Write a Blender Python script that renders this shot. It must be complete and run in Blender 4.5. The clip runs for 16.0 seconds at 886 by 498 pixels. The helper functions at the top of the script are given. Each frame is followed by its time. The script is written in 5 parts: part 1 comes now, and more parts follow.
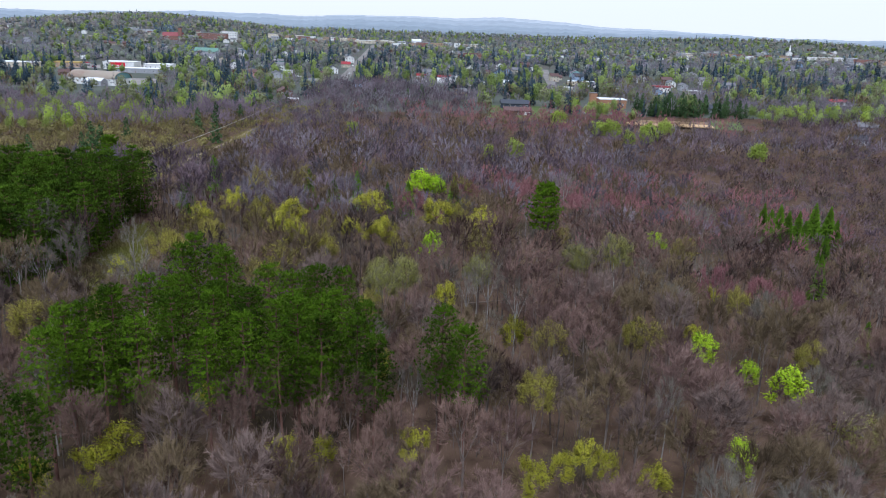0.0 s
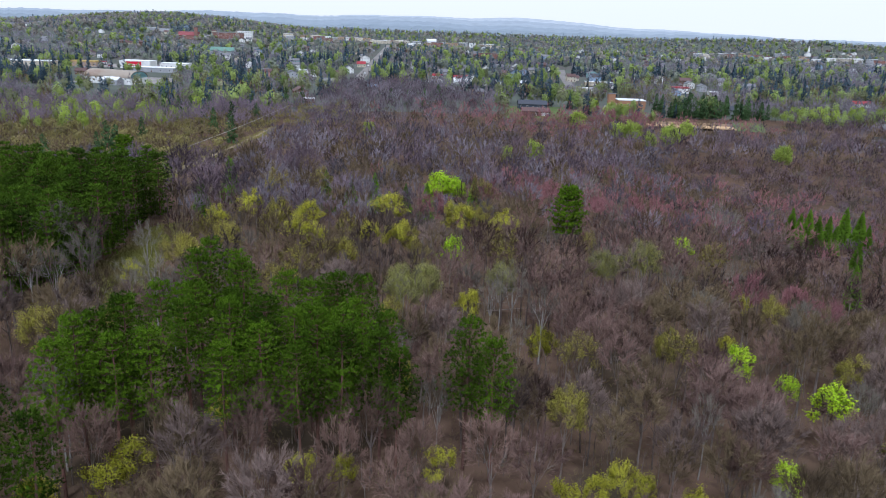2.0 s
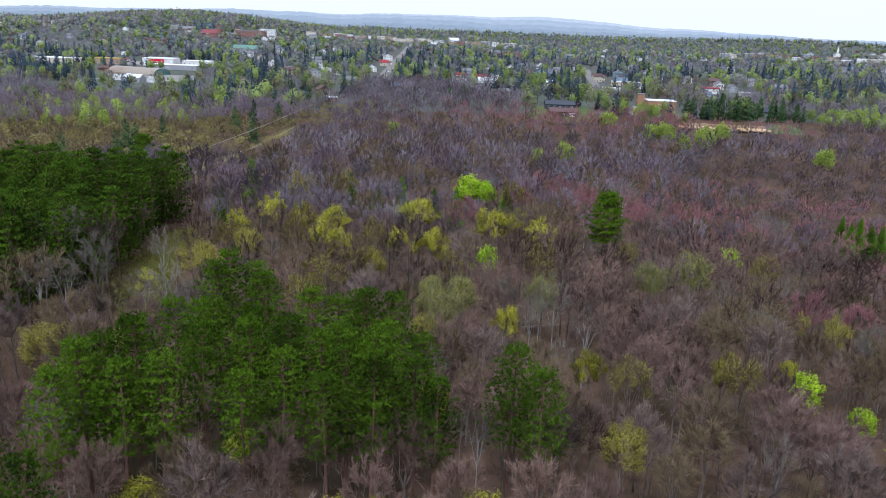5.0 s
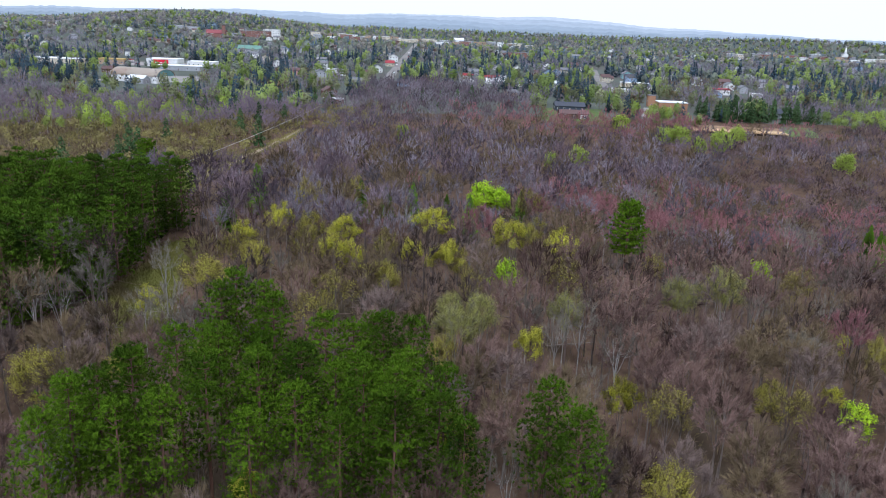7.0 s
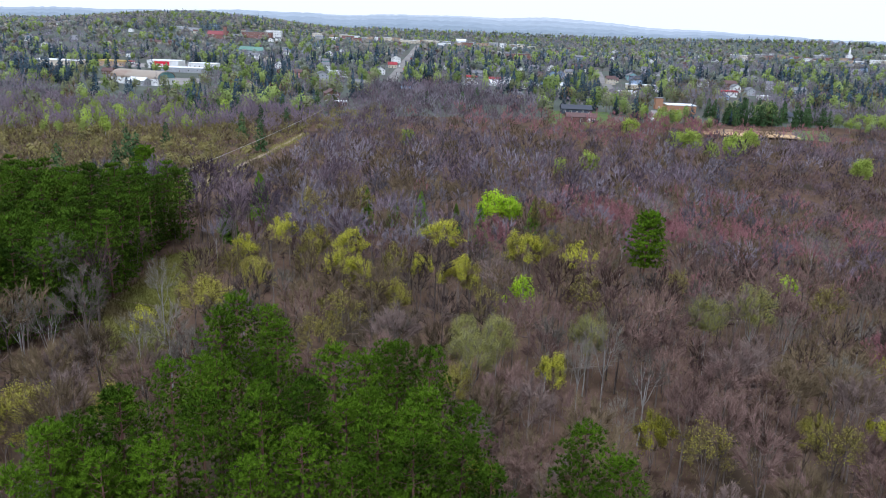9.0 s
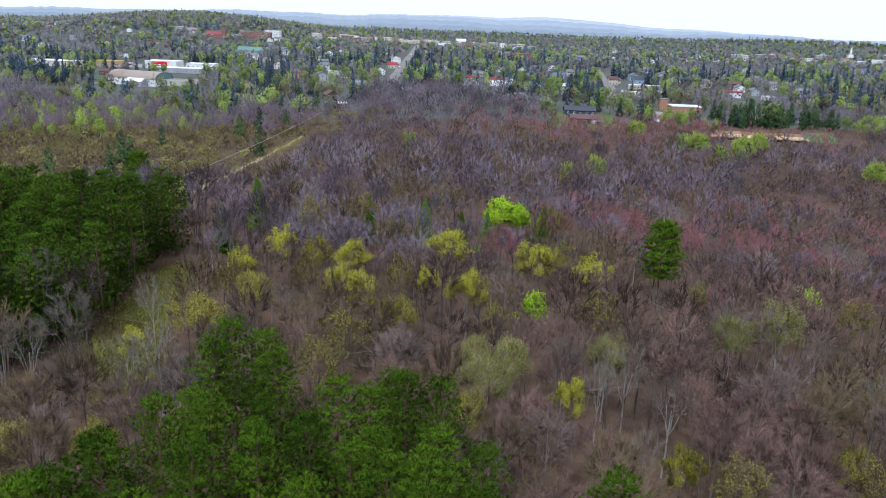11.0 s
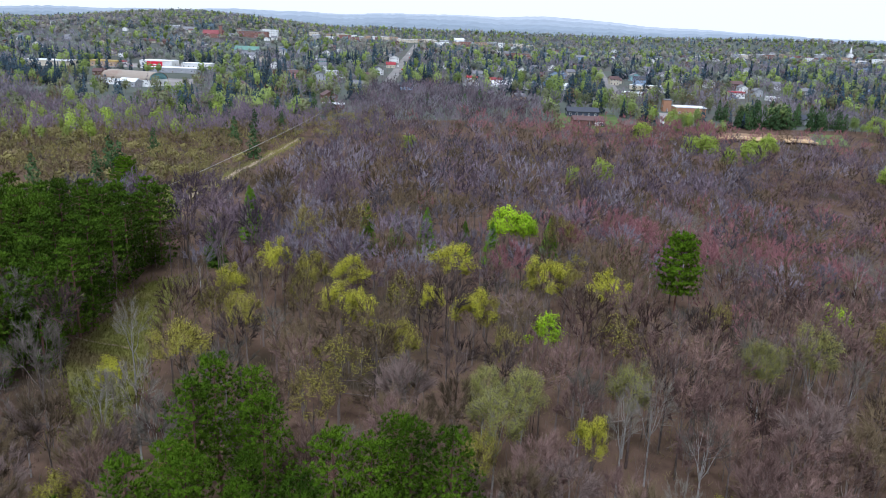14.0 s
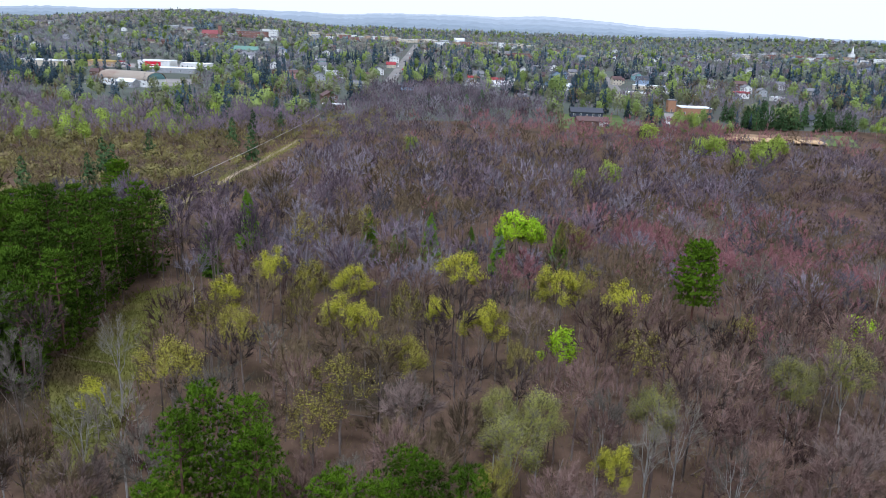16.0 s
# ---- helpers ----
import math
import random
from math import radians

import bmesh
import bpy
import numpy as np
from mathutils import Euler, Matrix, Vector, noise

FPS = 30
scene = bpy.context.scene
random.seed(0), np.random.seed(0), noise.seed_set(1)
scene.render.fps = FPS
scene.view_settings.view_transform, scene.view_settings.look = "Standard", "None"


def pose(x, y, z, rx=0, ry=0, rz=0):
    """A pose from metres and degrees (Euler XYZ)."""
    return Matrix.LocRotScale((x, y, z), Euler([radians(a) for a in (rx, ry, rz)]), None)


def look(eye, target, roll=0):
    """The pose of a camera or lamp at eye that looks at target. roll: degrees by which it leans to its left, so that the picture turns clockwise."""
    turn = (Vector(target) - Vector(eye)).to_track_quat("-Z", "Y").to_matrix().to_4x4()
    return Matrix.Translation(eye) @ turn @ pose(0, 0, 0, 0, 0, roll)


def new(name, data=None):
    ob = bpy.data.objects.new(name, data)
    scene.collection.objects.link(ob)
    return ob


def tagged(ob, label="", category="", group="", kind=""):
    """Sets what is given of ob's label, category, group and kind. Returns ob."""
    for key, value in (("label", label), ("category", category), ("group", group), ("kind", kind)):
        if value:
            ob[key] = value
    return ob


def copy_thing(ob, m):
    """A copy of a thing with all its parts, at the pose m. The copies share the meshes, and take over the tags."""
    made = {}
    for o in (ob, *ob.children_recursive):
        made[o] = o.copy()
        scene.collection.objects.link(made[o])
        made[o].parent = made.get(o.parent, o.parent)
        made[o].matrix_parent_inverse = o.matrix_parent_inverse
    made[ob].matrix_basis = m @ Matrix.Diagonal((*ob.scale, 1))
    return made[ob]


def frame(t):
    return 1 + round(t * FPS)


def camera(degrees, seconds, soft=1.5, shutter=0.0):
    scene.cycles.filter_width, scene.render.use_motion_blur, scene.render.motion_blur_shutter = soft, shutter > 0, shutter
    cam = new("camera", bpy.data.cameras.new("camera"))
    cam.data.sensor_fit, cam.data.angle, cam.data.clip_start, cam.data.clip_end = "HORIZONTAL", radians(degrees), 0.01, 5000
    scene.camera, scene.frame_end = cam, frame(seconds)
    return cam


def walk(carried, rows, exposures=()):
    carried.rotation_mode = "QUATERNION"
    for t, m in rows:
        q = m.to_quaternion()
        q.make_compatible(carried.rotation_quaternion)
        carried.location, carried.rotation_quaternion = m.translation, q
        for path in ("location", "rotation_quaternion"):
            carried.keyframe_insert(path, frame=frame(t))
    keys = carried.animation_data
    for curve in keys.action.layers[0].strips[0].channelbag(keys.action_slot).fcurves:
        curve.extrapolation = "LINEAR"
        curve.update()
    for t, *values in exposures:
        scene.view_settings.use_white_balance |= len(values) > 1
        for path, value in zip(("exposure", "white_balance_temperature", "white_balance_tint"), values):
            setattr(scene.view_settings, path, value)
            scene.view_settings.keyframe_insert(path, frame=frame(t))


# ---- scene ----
cam = camera(60.0, 16.0, soft=0.95)
EXPOSURE, KELVIN, TINT = -0.09, 5140, 16
PATH = [
    (0, (4.482, 1.251, 62.872), (17.945, 96.336, 34.988), 2.03),
    (0.5, (4.185, 2.411, 62.882), (17.484, 97.522, 35.004), 2.05),
    (1, (3.934, 3.612, 62.802), (16.861, 98.772, 34.917), 2.14),
    (1.5, (3.688, 4.96, 62.624), (16.033, 100.186, 34.704), 2.14),
    (2, (3.383, 6.477, 62.447), (15.165, 101.772, 34.518), 2.14),
    (2.5, (3.125, 8.013, 62.21), (14.355, 103.371, 34.269), 2.17),
    (3, (2.942, 9.533, 62.027), (13.667, 104.925, 34.004), 2.20),
    (3.5, (2.705, 11.231, 61.847), (12.983, 106.668, 33.808), 2.22),
    (4, (2.425, 12.966, 61.753), (12.302, 108.445, 33.714), 2.28),
    (4.5, (2.091, 14.795, 61.709), (11.639, 110.282, 33.585), 2.32),
    (7, (0.026, 24.996, 61.892), (8.81, 120.546, 33.73), 2.31),
    (7.5, (-0.451, 27.181, 61.908), (8.292, 122.735, 33.748), 2.32),
    (8, (-0.789, 29.365, 61.953), (7.899, 124.946, 33.866), 2.31),
    (8.5, (-1.125, 31.318, 62.124), (7.569, 126.897, 34.035), 2.31),
    (9, (-1.331, 33.366, 62.273), (7.274, 128.957, 34.197), 2.28),
    (11.5, (-2.222, 42.81, 62.498), (6.498, 138.373, 34.364), 2.27),
    (12, (-2.232, 44.531, 62.518), (6.533, 140.072, 34.32), 2.29),
    (12.5, (-2.302, 46.216, 62.503), (6.506, 141.746, 34.282), 2.28),
    (13, (-2.432, 47.886, 62.548), (6.464, 143.406, 34.321), 2.30),
    (13.5, (-2.416, 49.618, 62.555), (6.493, 145.15, 34.37), 2.28),
    (14, (-2.514, 51.378, 62.507), (6.464, 146.902, 34.318), 2.29),
    (14.5, (-2.542, 53.126, 62.396), (6.413, 148.67, 34.267), 2.30),
    (15, (-2.586, 54.913, 62.283), (6.347, 150.446, 34.114), 2.31),
    (15.5, (-2.836, 56.79, 62.123), (6.178, 152.313, 33.943), 2.28),
    (16, (-3.025, 58.67, 61.977), (5.972, 154.196, 33.8), 2.26),
]
walk(cam, [(t, look(eye, target, roll)) for t, eye, target, roll in PATH], [(0, EXPOSURE - 0.12, KELVIN, TINT), (3, EXPOSURE - 0.11, KELVIN, TINT), (7, EXPOSURE + 0.02, KELVIN, TINT), (16, EXPOSURE, KELVIN, TINT)])

# ---- world, sun, exposure ----
SUN_EL, SUN_AZ = 58, 200
world = bpy.data.worlds.new("overcast_sky")
scene.world = world
world.use_nodes = True
wn, wl = world.node_tree.nodes, world.node_tree.links
sky = wn.new("ShaderNodeTexSky")
sky.sky_type, sky.sun_disc = "NISHITA", False
sky.sun_elevation, sky.sun_rotation = radians(SUN_EL), radians(SUN_AZ)
sky.dust_density, sky.air_density = 4.0, 1.0
veil = wn.new("ShaderNodeMix")
veil.data_type = "RGBA"
veil.inputs[0].default_value = 0.86
wl.new(sky.outputs[0], veil.inputs[6])
veil.inputs[7].default_value = (13.3, 12.75, 10.9, 1)
wl.new(veil.outputs[2], wn["Background"].inputs[0])
wn["Background"].inputs[1].default_value = 0.1
sun = new("sun", bpy.data.lights.new("sun", "SUN"))
sun.data.energy, sun.data.angle, sun.data.color = 2.7, radians(9), (1.0, 0.97, 0.92)
sun.matrix_world = look((0, 0, 400), (math.sin(radians(SUN_AZ)) * -100, math.cos(radians(SUN_AZ)) * -100, 400 - 100 * math.tan(radians(SUN_EL))))


# ---- materials ----
def node_material(name, dark, light, size=0.15, fine=4.0, rough=0.9, third=None, third_size=0.03, thin=0.0, bump=0.0, island=0.0, metal=0.0, gloss=0.06):
    """Two tones by a noise of `size` per metre, a third by a wider one, grain by `fine`; thin: share of light let through."""
    m = bpy.data.materials.new(name)
    m.use_nodes = True
    n, l = m.node_tree.nodes, m.node_tree.links
    bsdf = n["Principled BSDF"]
    geo = n.new("ShaderNodeNewGeometry")
    info = n.new("ShaderNodeObjectInfo")
    wide = n.new("ShaderNodeTexNoise")
    wide.inputs["Scale"].default_value = size
    wide.inputs["Detail"].default_value = 3
    l.new(geo.outputs["Position"], wide.inputs["Vector"])
    grain = n.new("ShaderNodeTexNoise")
    grain.inputs["Scale"].default_value = fine
    grain.inputs["Detail"].default_value = 4
    l.new(geo.outputs["Position"], grain.inputs["Vector"])
    mixed = n.new("ShaderNodeMath")
    mixed.operation = "MULTIPLY_ADD"
    l.new(wide.outputs["Fac"], mixed.inputs[0])
    mixed.inputs[1].default_value = 1.6
    off = n.new("ShaderNodeMath")
    off.operation = "MULTIPLY_ADD"
    l.new(info.outputs["Random"], off.inputs[0])
    off.inputs[1].default_value = 0.7
    off.inputs[2].default_value = -0.68
    own = n.new("ShaderNodeAttribute")
    own.attribute_name = "tone"
    each = n.new("ShaderNodeMath")
    each.operation = "ADD"
    l.new(off.outputs[0], each.inputs[0])
    l.new(own.outputs["Fac"], each.inputs[1])
    l.new(each.outputs[0], mixed.inputs[2])
    add = n.new("ShaderNodeMath")
    add.operation = "MULTIPLY_ADD"
    l.new(grain.outputs["Fac"], add.inputs[0])
    add.inputs[1].default_value = 0.5
    l.new(mixed.outputs[0], add.inputs[2])
    ramp = n.new("ShaderNodeValToRGB")
    ramp.color_ramp.elements[0].position, ramp.color_ramp.elements[1].position = 0.15, 0.95
    ramp.color_ramp.elements[0].color, ramp.color_ramp.elements[1].color = (*dark, 1), (*light, 1)
    last = add.outputs[0]
    if island:
        more = n.new("ShaderNodeMath")
        more.operation = "MULTIPLY_ADD"
        l.new(geo.outputs["Random Per Island"], more.inputs[0])
        more.inputs[1].default_value = island
        l.new(last, more.inputs[2])
        last = more.outputs[0]
    l.new(last, ramp.inputs[0])
    colour = ramp.outputs[0]
    if third:
        patch = n.new("ShaderNodeTexNoise")
        patch.inputs["Scale"].default_value = third_size
        patch.inputs["Detail"].default_value = 2
        l.new(geo.outputs["Position"], patch.inputs["Vector"])
        cut = n.new("ShaderNodeMapRange")
        cut.inputs[1].default_value, cut.inputs[2].default_value = 0.5, 0.68
        l.new(patch.outputs["Fac"], cut.inputs[0])
        blend = n.new("ShaderNodeMix")
        blend.data_type = "RGBA"
        l.new(cut.outputs[0], blend.inputs[0])
        l.new(colour, blend.inputs[6])
        blend.inputs[7].default_value = (*third, 1)
        colour = blend.outputs[2]
    l.new(colour, bsdf.inputs["Base Color"])
    bsdf.inputs["Roughness"].default_value = rough
    bsdf.inputs["Metallic"].default_value = metal
    bsdf.inputs["Specular IOR Level"].default_value = gloss
    if bump:
        relief = n.new("ShaderNodeBump")
        relief.inputs["Strength"].default_value = bump
        l.new(grain.outputs["Fac"], relief.inputs["Height"])
        l.new(relief.outputs[0], bsdf.inputs["Normal"])
    if thin:
        through_leaf = n.new("ShaderNodeBsdfTranslucent")
        l.new(colour, through_leaf.inputs[0])
        both = n.new("ShaderNodeMixShader")
        both.inputs[0].default_value = thin
        l.new(bsdf.outputs[0], both.inputs[1])
        l.new(through_leaf.outputs[0], both.inputs[2])
        l.new(both.outputs[0], n["Material Output"].inputs[0])
    return m


LITTER = node_material("leaf_litter", (0.028, 0.018, 0.012), (0.115, 0.074, 0.05), 0.35, 1.6, third=(0.056, 0.043, 0.027), third_size=0.06, bump=0.8)
# Grass of the town, its blue raised as painted distance haze.
LAWN = node_material("hazed_town_grass", (0.05, 0.058, 0.05), (0.098, 0.11, 0.09), 0.03, 0.6, third=(0.095, 0.086, 0.078), third_size=0.012, bump=0.3)
FRESH_LAWN = node_material("mown_lawn", (0.065, 0.095, 0.032), (0.115, 0.15, 0.05), 0.1, 2.0, bump=0.3)
MEADOW = node_material("spring_grass", (0.07, 0.076, 0.018), (0.14, 0.135, 0.033), 0.15, 2.0, third=(0.125, 0.1, 0.045), third_size=0.09, bump=0.5)
TRODDEN = node_material("trodden_earth", (0.1, 0.075, 0.045), (0.19, 0.145, 0.095), 0.3, 3.0, bump=0.4)
DIRT = node_material("worn_dirt", (0.2, 0.15, 0.1), (0.36, 0.29, 0.2), 0.3, 3.0, bump=0.4)
BARK = node_material("grey_bark", (0.07, 0.056, 0.048), (0.225, 0.185, 0.16), 0.4, 9.0, bump=0.5)
PALE_BARK = node_material("pale_birch_bark", (0.18, 0.165, 0.152), (0.38, 0.36, 0.33), 0.5, 5.0, bump=0.3)
PINE_BARK = node_material("red_pine_bark", (0.07, 0.04, 0.032), (0.19, 0.105, 0.08), 0.5, 8.0, bump=0.5)
TWIGS = node_material("brown_twigs", (0.044, 0.028, 0.022), (0.225, 0.148, 0.117), 0.12, 1.6)
GREY_TWIGS = node_material("grey_twigs", (0.046, 0.034, 0.029), (0.225, 0.167, 0.143), 0.12, 1.6)
# Mauve of its own, plus some blue painted in for haze over distant woods.
MAUVE_TWIGS = node_material("mauve_twigs", (0.066, 0.048, 0.057), (0.228, 0.168, 0.192), 0.09, 1.2)
TAN_TWIGS = node_material("tan_budding_twigs", (0.11, 0.085, 0.04), (0.215, 0.175, 0.08), 0.09, 1.2)
RED_TWIGS = node_material("red_maple_buds", (0.13, 0.062, 0.066), (0.31, 0.15, 0.157), 0.09, 1.5)
PALE_TWIGS = node_material("pale_aspen_twigs", (0.09, 0.079, 0.063), (0.21, 0.187, 0.15), 0.1, 1.5)
OLIVE_TWIGS = node_material("olive_shrub_twigs", (0.13, 0.11, 0.045), (0.27, 0.235, 0.085), 0.08, 1.0, third=(0.15, 0.12, 0.09), third_size=0.04)
BUD_LEAF = node_material("yellow_green_buds", (0.26, 0.26, 0.018), (0.54, 0.53, 0.045), 0.2, 1.5, thin=0.3)
OCHRE_LEAF = node_material("ochre_green_buds", (0.23, 0.215, 0.028), (0.42, 0.39, 0.062), 0.2, 1.5, thin=0.3)
PALE_LEAF = node_material("pale_green_catkins", (0.2, 0.2, 0.05), (0.36, 0.355, 0.09), 0.2, 1.5, thin=0.3)
FRESH_LEAF = node_material("fresh_green_leaves", (0.31, 0.5, 0.01), (0.54, 0.74, 0.02), 0.3, 1.5, thin=0.4)
SPRING_LEAF = node_material("light_green_leaves", (0.145, 0.175, 0.05), (0.33, 0.395, 0.095), 0.05, 0.5, thin=0.45)
# Green and ochre leaves greyed with blue, as haze painted over the town.
HAZED_LEAF = node_material("hazed_green_town_leaves", (0.185, 0.207, 0.175), (0.352, 0.388, 0.302), 0.02, 0.3, thin=0.45)
HAZED_OCHRE = node_material("hazed_ochre_town_leaves", (0.2, 0.185, 0.17), (0.35, 0.325, 0.28), 0.02, 0.3, thin=0.45)
PLANT_NEEDLES = node_material("plantation_needles", (0.024, 0.048, 0.004), (0.09, 0.158, 0.01), 0.2, 2.0, thin=0.12)
NEEDLES = node_material("pine_needles", (0.019, 0.042, 0.003), (0.105, 0.187, 0.007), 0.25, 2.0, thin=0.16)
SOFT_TWIGS = node_material("buff_twigs", (0.068, 0.05, 0.03), (0.195, 0.147, 0.084), 0.12, 1.6)
WARM_TWIGS = node_material("reddish_brown_twigs", (0.047, 0.029, 0.025), (0.222, 0.146, 0.122), 0.12, 1.6)
# Purple-grey far twigs; part of the blue is painted distance haze.
HAZED_TWIGS = node_material("hazed_purplish_twigs", (0.066, 0.05, 0.062), (0.245, 0.192, 0.228), 0.06, 0.9)
HAZED_GREY = node_material("hazed_lilac_grey_twigs", (0.078, 0.069, 0.081), (0.27, 0.238, 0.272), 0.06, 0.9)
TOWN_GREEN = node_material("fresh_green_town_leaves", (0.19, 0.25, 0.075), (0.37, 0.45, 0.14), 0.02, 0.3, thin=0.45)
EDGE_NEEDLES = node_material("dark_green_needles", (0.028, 0.055, 0.022), (0.085, 0.14, 0.052), 0.1, 1.0, thin=0.25)
LIME_LEAF = node_material("lime_green_leaves", (0.2, 0.26, 0.045), (0.41, 0.51, 0.09), 0.1, 1.0, thin=0.45)
# Yellow-green buds, with a little painted haze blue mixed in.
HAZED_BUD = node_material("hazed_town_buds", (0.17, 0.185, 0.1), (0.34, 0.362, 0.182), 0.03, 0.5, thin=0.45)
# Town conifers: distance haze is painted into the needles as extra blue.
HAZED_TOWN_NEEDLES = node_material("hazed_town_needles", (0.025, 0.043, 0.058), (0.078, 0.115, 0.145), 0.06, 0.6, thin=0.3)
# Farther conifers: paler and bluer still, the haze painted into the colour.
HAZED_FAR_NEEDLES = node_material("hazed_far_needles", (0.09, 0.122, 0.148), (0.175, 0.23, 0.268), 0.06, 0.6, thin=0.35)


# ---- mesh helpers ----
class Geo:
    """Vertices and triangles, gathered piece by piece."""

    def __init__(self):
        self.v, self.f, self.n, self.soft, self.tone = [], [], 0, [], []

    def add(self, v, f, soft=None, tone=None):
        self.v.append(np.asarray(v, float).reshape(-1, 3))
        self.soft.append(np.zeros_like(self.v[-1]) if soft is None else np.asarray(soft, float).reshape(-1, 3))
        self.tone.append(np.zeros(len(self.v[-1])) if tone is None else np.asarray(tone, float))
        self.f.append(np.asarray(f, int).reshape(-1, 3) + self.n)
        self.n += len(self.v[-1])
        return self

    def tube(self, pts, radii, sides=5):
        pts = np.asarray(pts, float)
        a = np.linspace(0, 2 * np.pi, sides, endpoint=False)
        way = np.gradient(pts, axis=0)
        way /= np.linalg.norm(way, axis=1)[:, None] + 1e-9
        side = np.cross(way, (0.31, 0.95, 0.08))
        side /= np.linalg.norm(side, axis=1)[:, None] + 1e-9
        up = np.cross(side, way)
        r = np.asarray(radii, float)[:, None, None]
        v = pts[:, None] + r * (np.cos(a)[None, :, None] * side[:, None] + np.sin(a)[None, :, None] * up[:, None])
        f = []
        for i in range(len(pts) - 1):
            for j in range(sides):
                k = (j + 1) % sides
                p, q = i * sides, (i + 1) * sides
                f += [(p + j, p + k, q + k), (p + j, q + k, q + j)]
        return self.add(v, f)

    def blades(self, at, way, width, rng, face=None):
        """Thin pointed triangles from `at` along `way`; face: the way they turn their flat side, anyhow if None."""
        side = np.cross(way, rng.normal(size=way.shape) if face is None else face)
        side /= np.linalg.norm(side, axis=1)[:, None] + 1e-9
        w = np.broadcast_to(np.asarray(width, float), (len(at),))[:, None] / 2
        v = np.stack([at - side * w, at + side * w, at + way], 1)
        return self.add(v, np.arange(3 * len(at)))

    def leaves(self, at, size, rng, lift=0.35):
        """Small bent leaf tufts: two triangles each."""
        a = rng.normal(size=at.shape)
        a[:, 2] = np.abs(a[:, 2]) * lift
        a /= np.linalg.norm(a, axis=1)[:, None]
        b = np.cross(a, rng.normal(size=at.shape))
        b /= np.linalg.norm(b, axis=1)[:, None]
        s = (size * rng.uniform(0.6, 1.3, len(at)))[:, None]
        v = np.stack([at - a * s * 0.6, at + b * s * 0.42, at + a * s * 0.6 - (0, 0, 0.1) * s, at - b * s * 0.42], 1)
        i = np.arange(len(at))[:, None] * 4
        return self.add(v, np.concatenate([i + (0, 1, 2), i + (0, 2, 3)], 1))

    def sprays(self, at, out, size, rng, loose=0.35):
        """Leafy sprays: small bent four-cornered clumps that face outwards."""
        nrm = out + rng.normal(0, loose, at.shape)
        nrm /= np.linalg.norm(nrm, axis=1)[:, None] + 1e-9
        a = np.cross(nrm, rng.normal(size=at.shape))
        a /= np.linalg.norm(a, axis=1)[:, None] + 1e-9
        b = np.cross(nrm, a)
        s = (size * rng.uniform(0.6, 1.3, len(at)))[:, None]
        v = np.stack([at - a * s * 0.6, at - b * s * 0.5 - nrm * s * 0.15, at + a * s * 0.6, at + b * s * 0.5 - nrm * s * 0.15], 1)
        i = np.arange(len(at))[:, None] * 4
        return self.add(v, np.concatenate([i + (0, 1, 2), i + (0, 2, 3)], 1))

    def arrays(self):
        return np.concatenate(self.v), np.concatenate(self.f)


def round_normals(v, lift=0.35):
    """Normals that swell outwards over a whole crown, so that its leaves shade as one mass."""
    low, high = v.min(0), v.max(0)
    d = (v - (low + high) / 2) / ((high - low) / 2 + 1e-6)
    d = d / (np.linalg.norm(d, axis=1)[:, None] + 1e-6) + (0, 0, lift)
    return d / (np.linalg.norm(d, axis=1)[:, None] + 1e-6)


def set_normals(me, v, f, soft):
    """Vertex normals: the given ones, and the faces' own where none are given."""
    own = np.zeros_like(v)
    flat = np.cross(v[f[:, 1]] - v[f[:, 0]], v[f[:, 2]] - v[f[:, 0]])
    for k in range(3):
        np.add.at(own, f[:, k], flat)
    own /= np.linalg.norm(own, axis=1)[:, None] + 1e-9
    given = (np.abs(soft).sum(1) > 0)[:, None]
    me.attributes.new("custom_normal", "FLOAT_VECTOR", "POINT").data.foreach_set("vector", np.where(given, soft, own).astype(np.float32).ravel())


def facing_out(v, f, soft):
    """The same triangles, wound so that each one faces the way its soft normals point."""
    flat = np.cross(v[f[:, 1]] - v[f[:, 0]], v[f[:, 2]] - v[f[:, 0]])
    wrong = (flat * soft[f].sum(1)).sum(1) < 0
    return np.where(wrong[:, None], f[:, ::-1], f)


def mesh_of(name, v, f, material, smooth=False):
    me = bpy.data.meshes.new(name)
    me.vertices.add(len(v))
    me.vertices.foreach_set("co", np.asarray(v, np.float32).ravel())
    f = np.asarray(f, np.int32)
    me.loops.add(f.size)
    me.loops.foreach_set("vertex_index", f.ravel())
    me.polygons.add(len(f))
    me.polygons.foreach_set("loop_start", np.arange(0, f.size, f.shape[1], dtype=np.int32))
    me.update(calc_edges=True)
    me.materials.append(material)
    if smooth:
        me.polygons.foreach_set("use_smooth", np.ones(len(f), bool))
    return me


def ease(a, b, v):
    t = np.clip((v - a) / (b - a), 0, 1)
    return t * t * (3 - 2 * t)


def ground_height(x, y):
    near = 1 - ease(260, 420, y)
    h = 6 + (4 * ease(10, -50, x) - 4 * ease(20, 130, x)) * near
    h = h + 6 * ease(230, 470, y) * ease(-160, 40, x)
    h = h + 51 * np.exp(-(((x + 520) / 380) ** 2) - ((y - 2350) / 600) ** 2)
    h = h + 27 * np.exp(-(((x - 1340) / 330) ** 2) - ((y - 2300) / 500) ** 2)
    h = h + 19 * ease(2050, 3300, np.hypot(x, y))
    h = h + 2.5 * ease(110, 170, y) * (1 - ease(250, 340, y)) * ease(110, 30, x)
    return h + 12 * ease(3300, 4700, np.hypot(x, y))


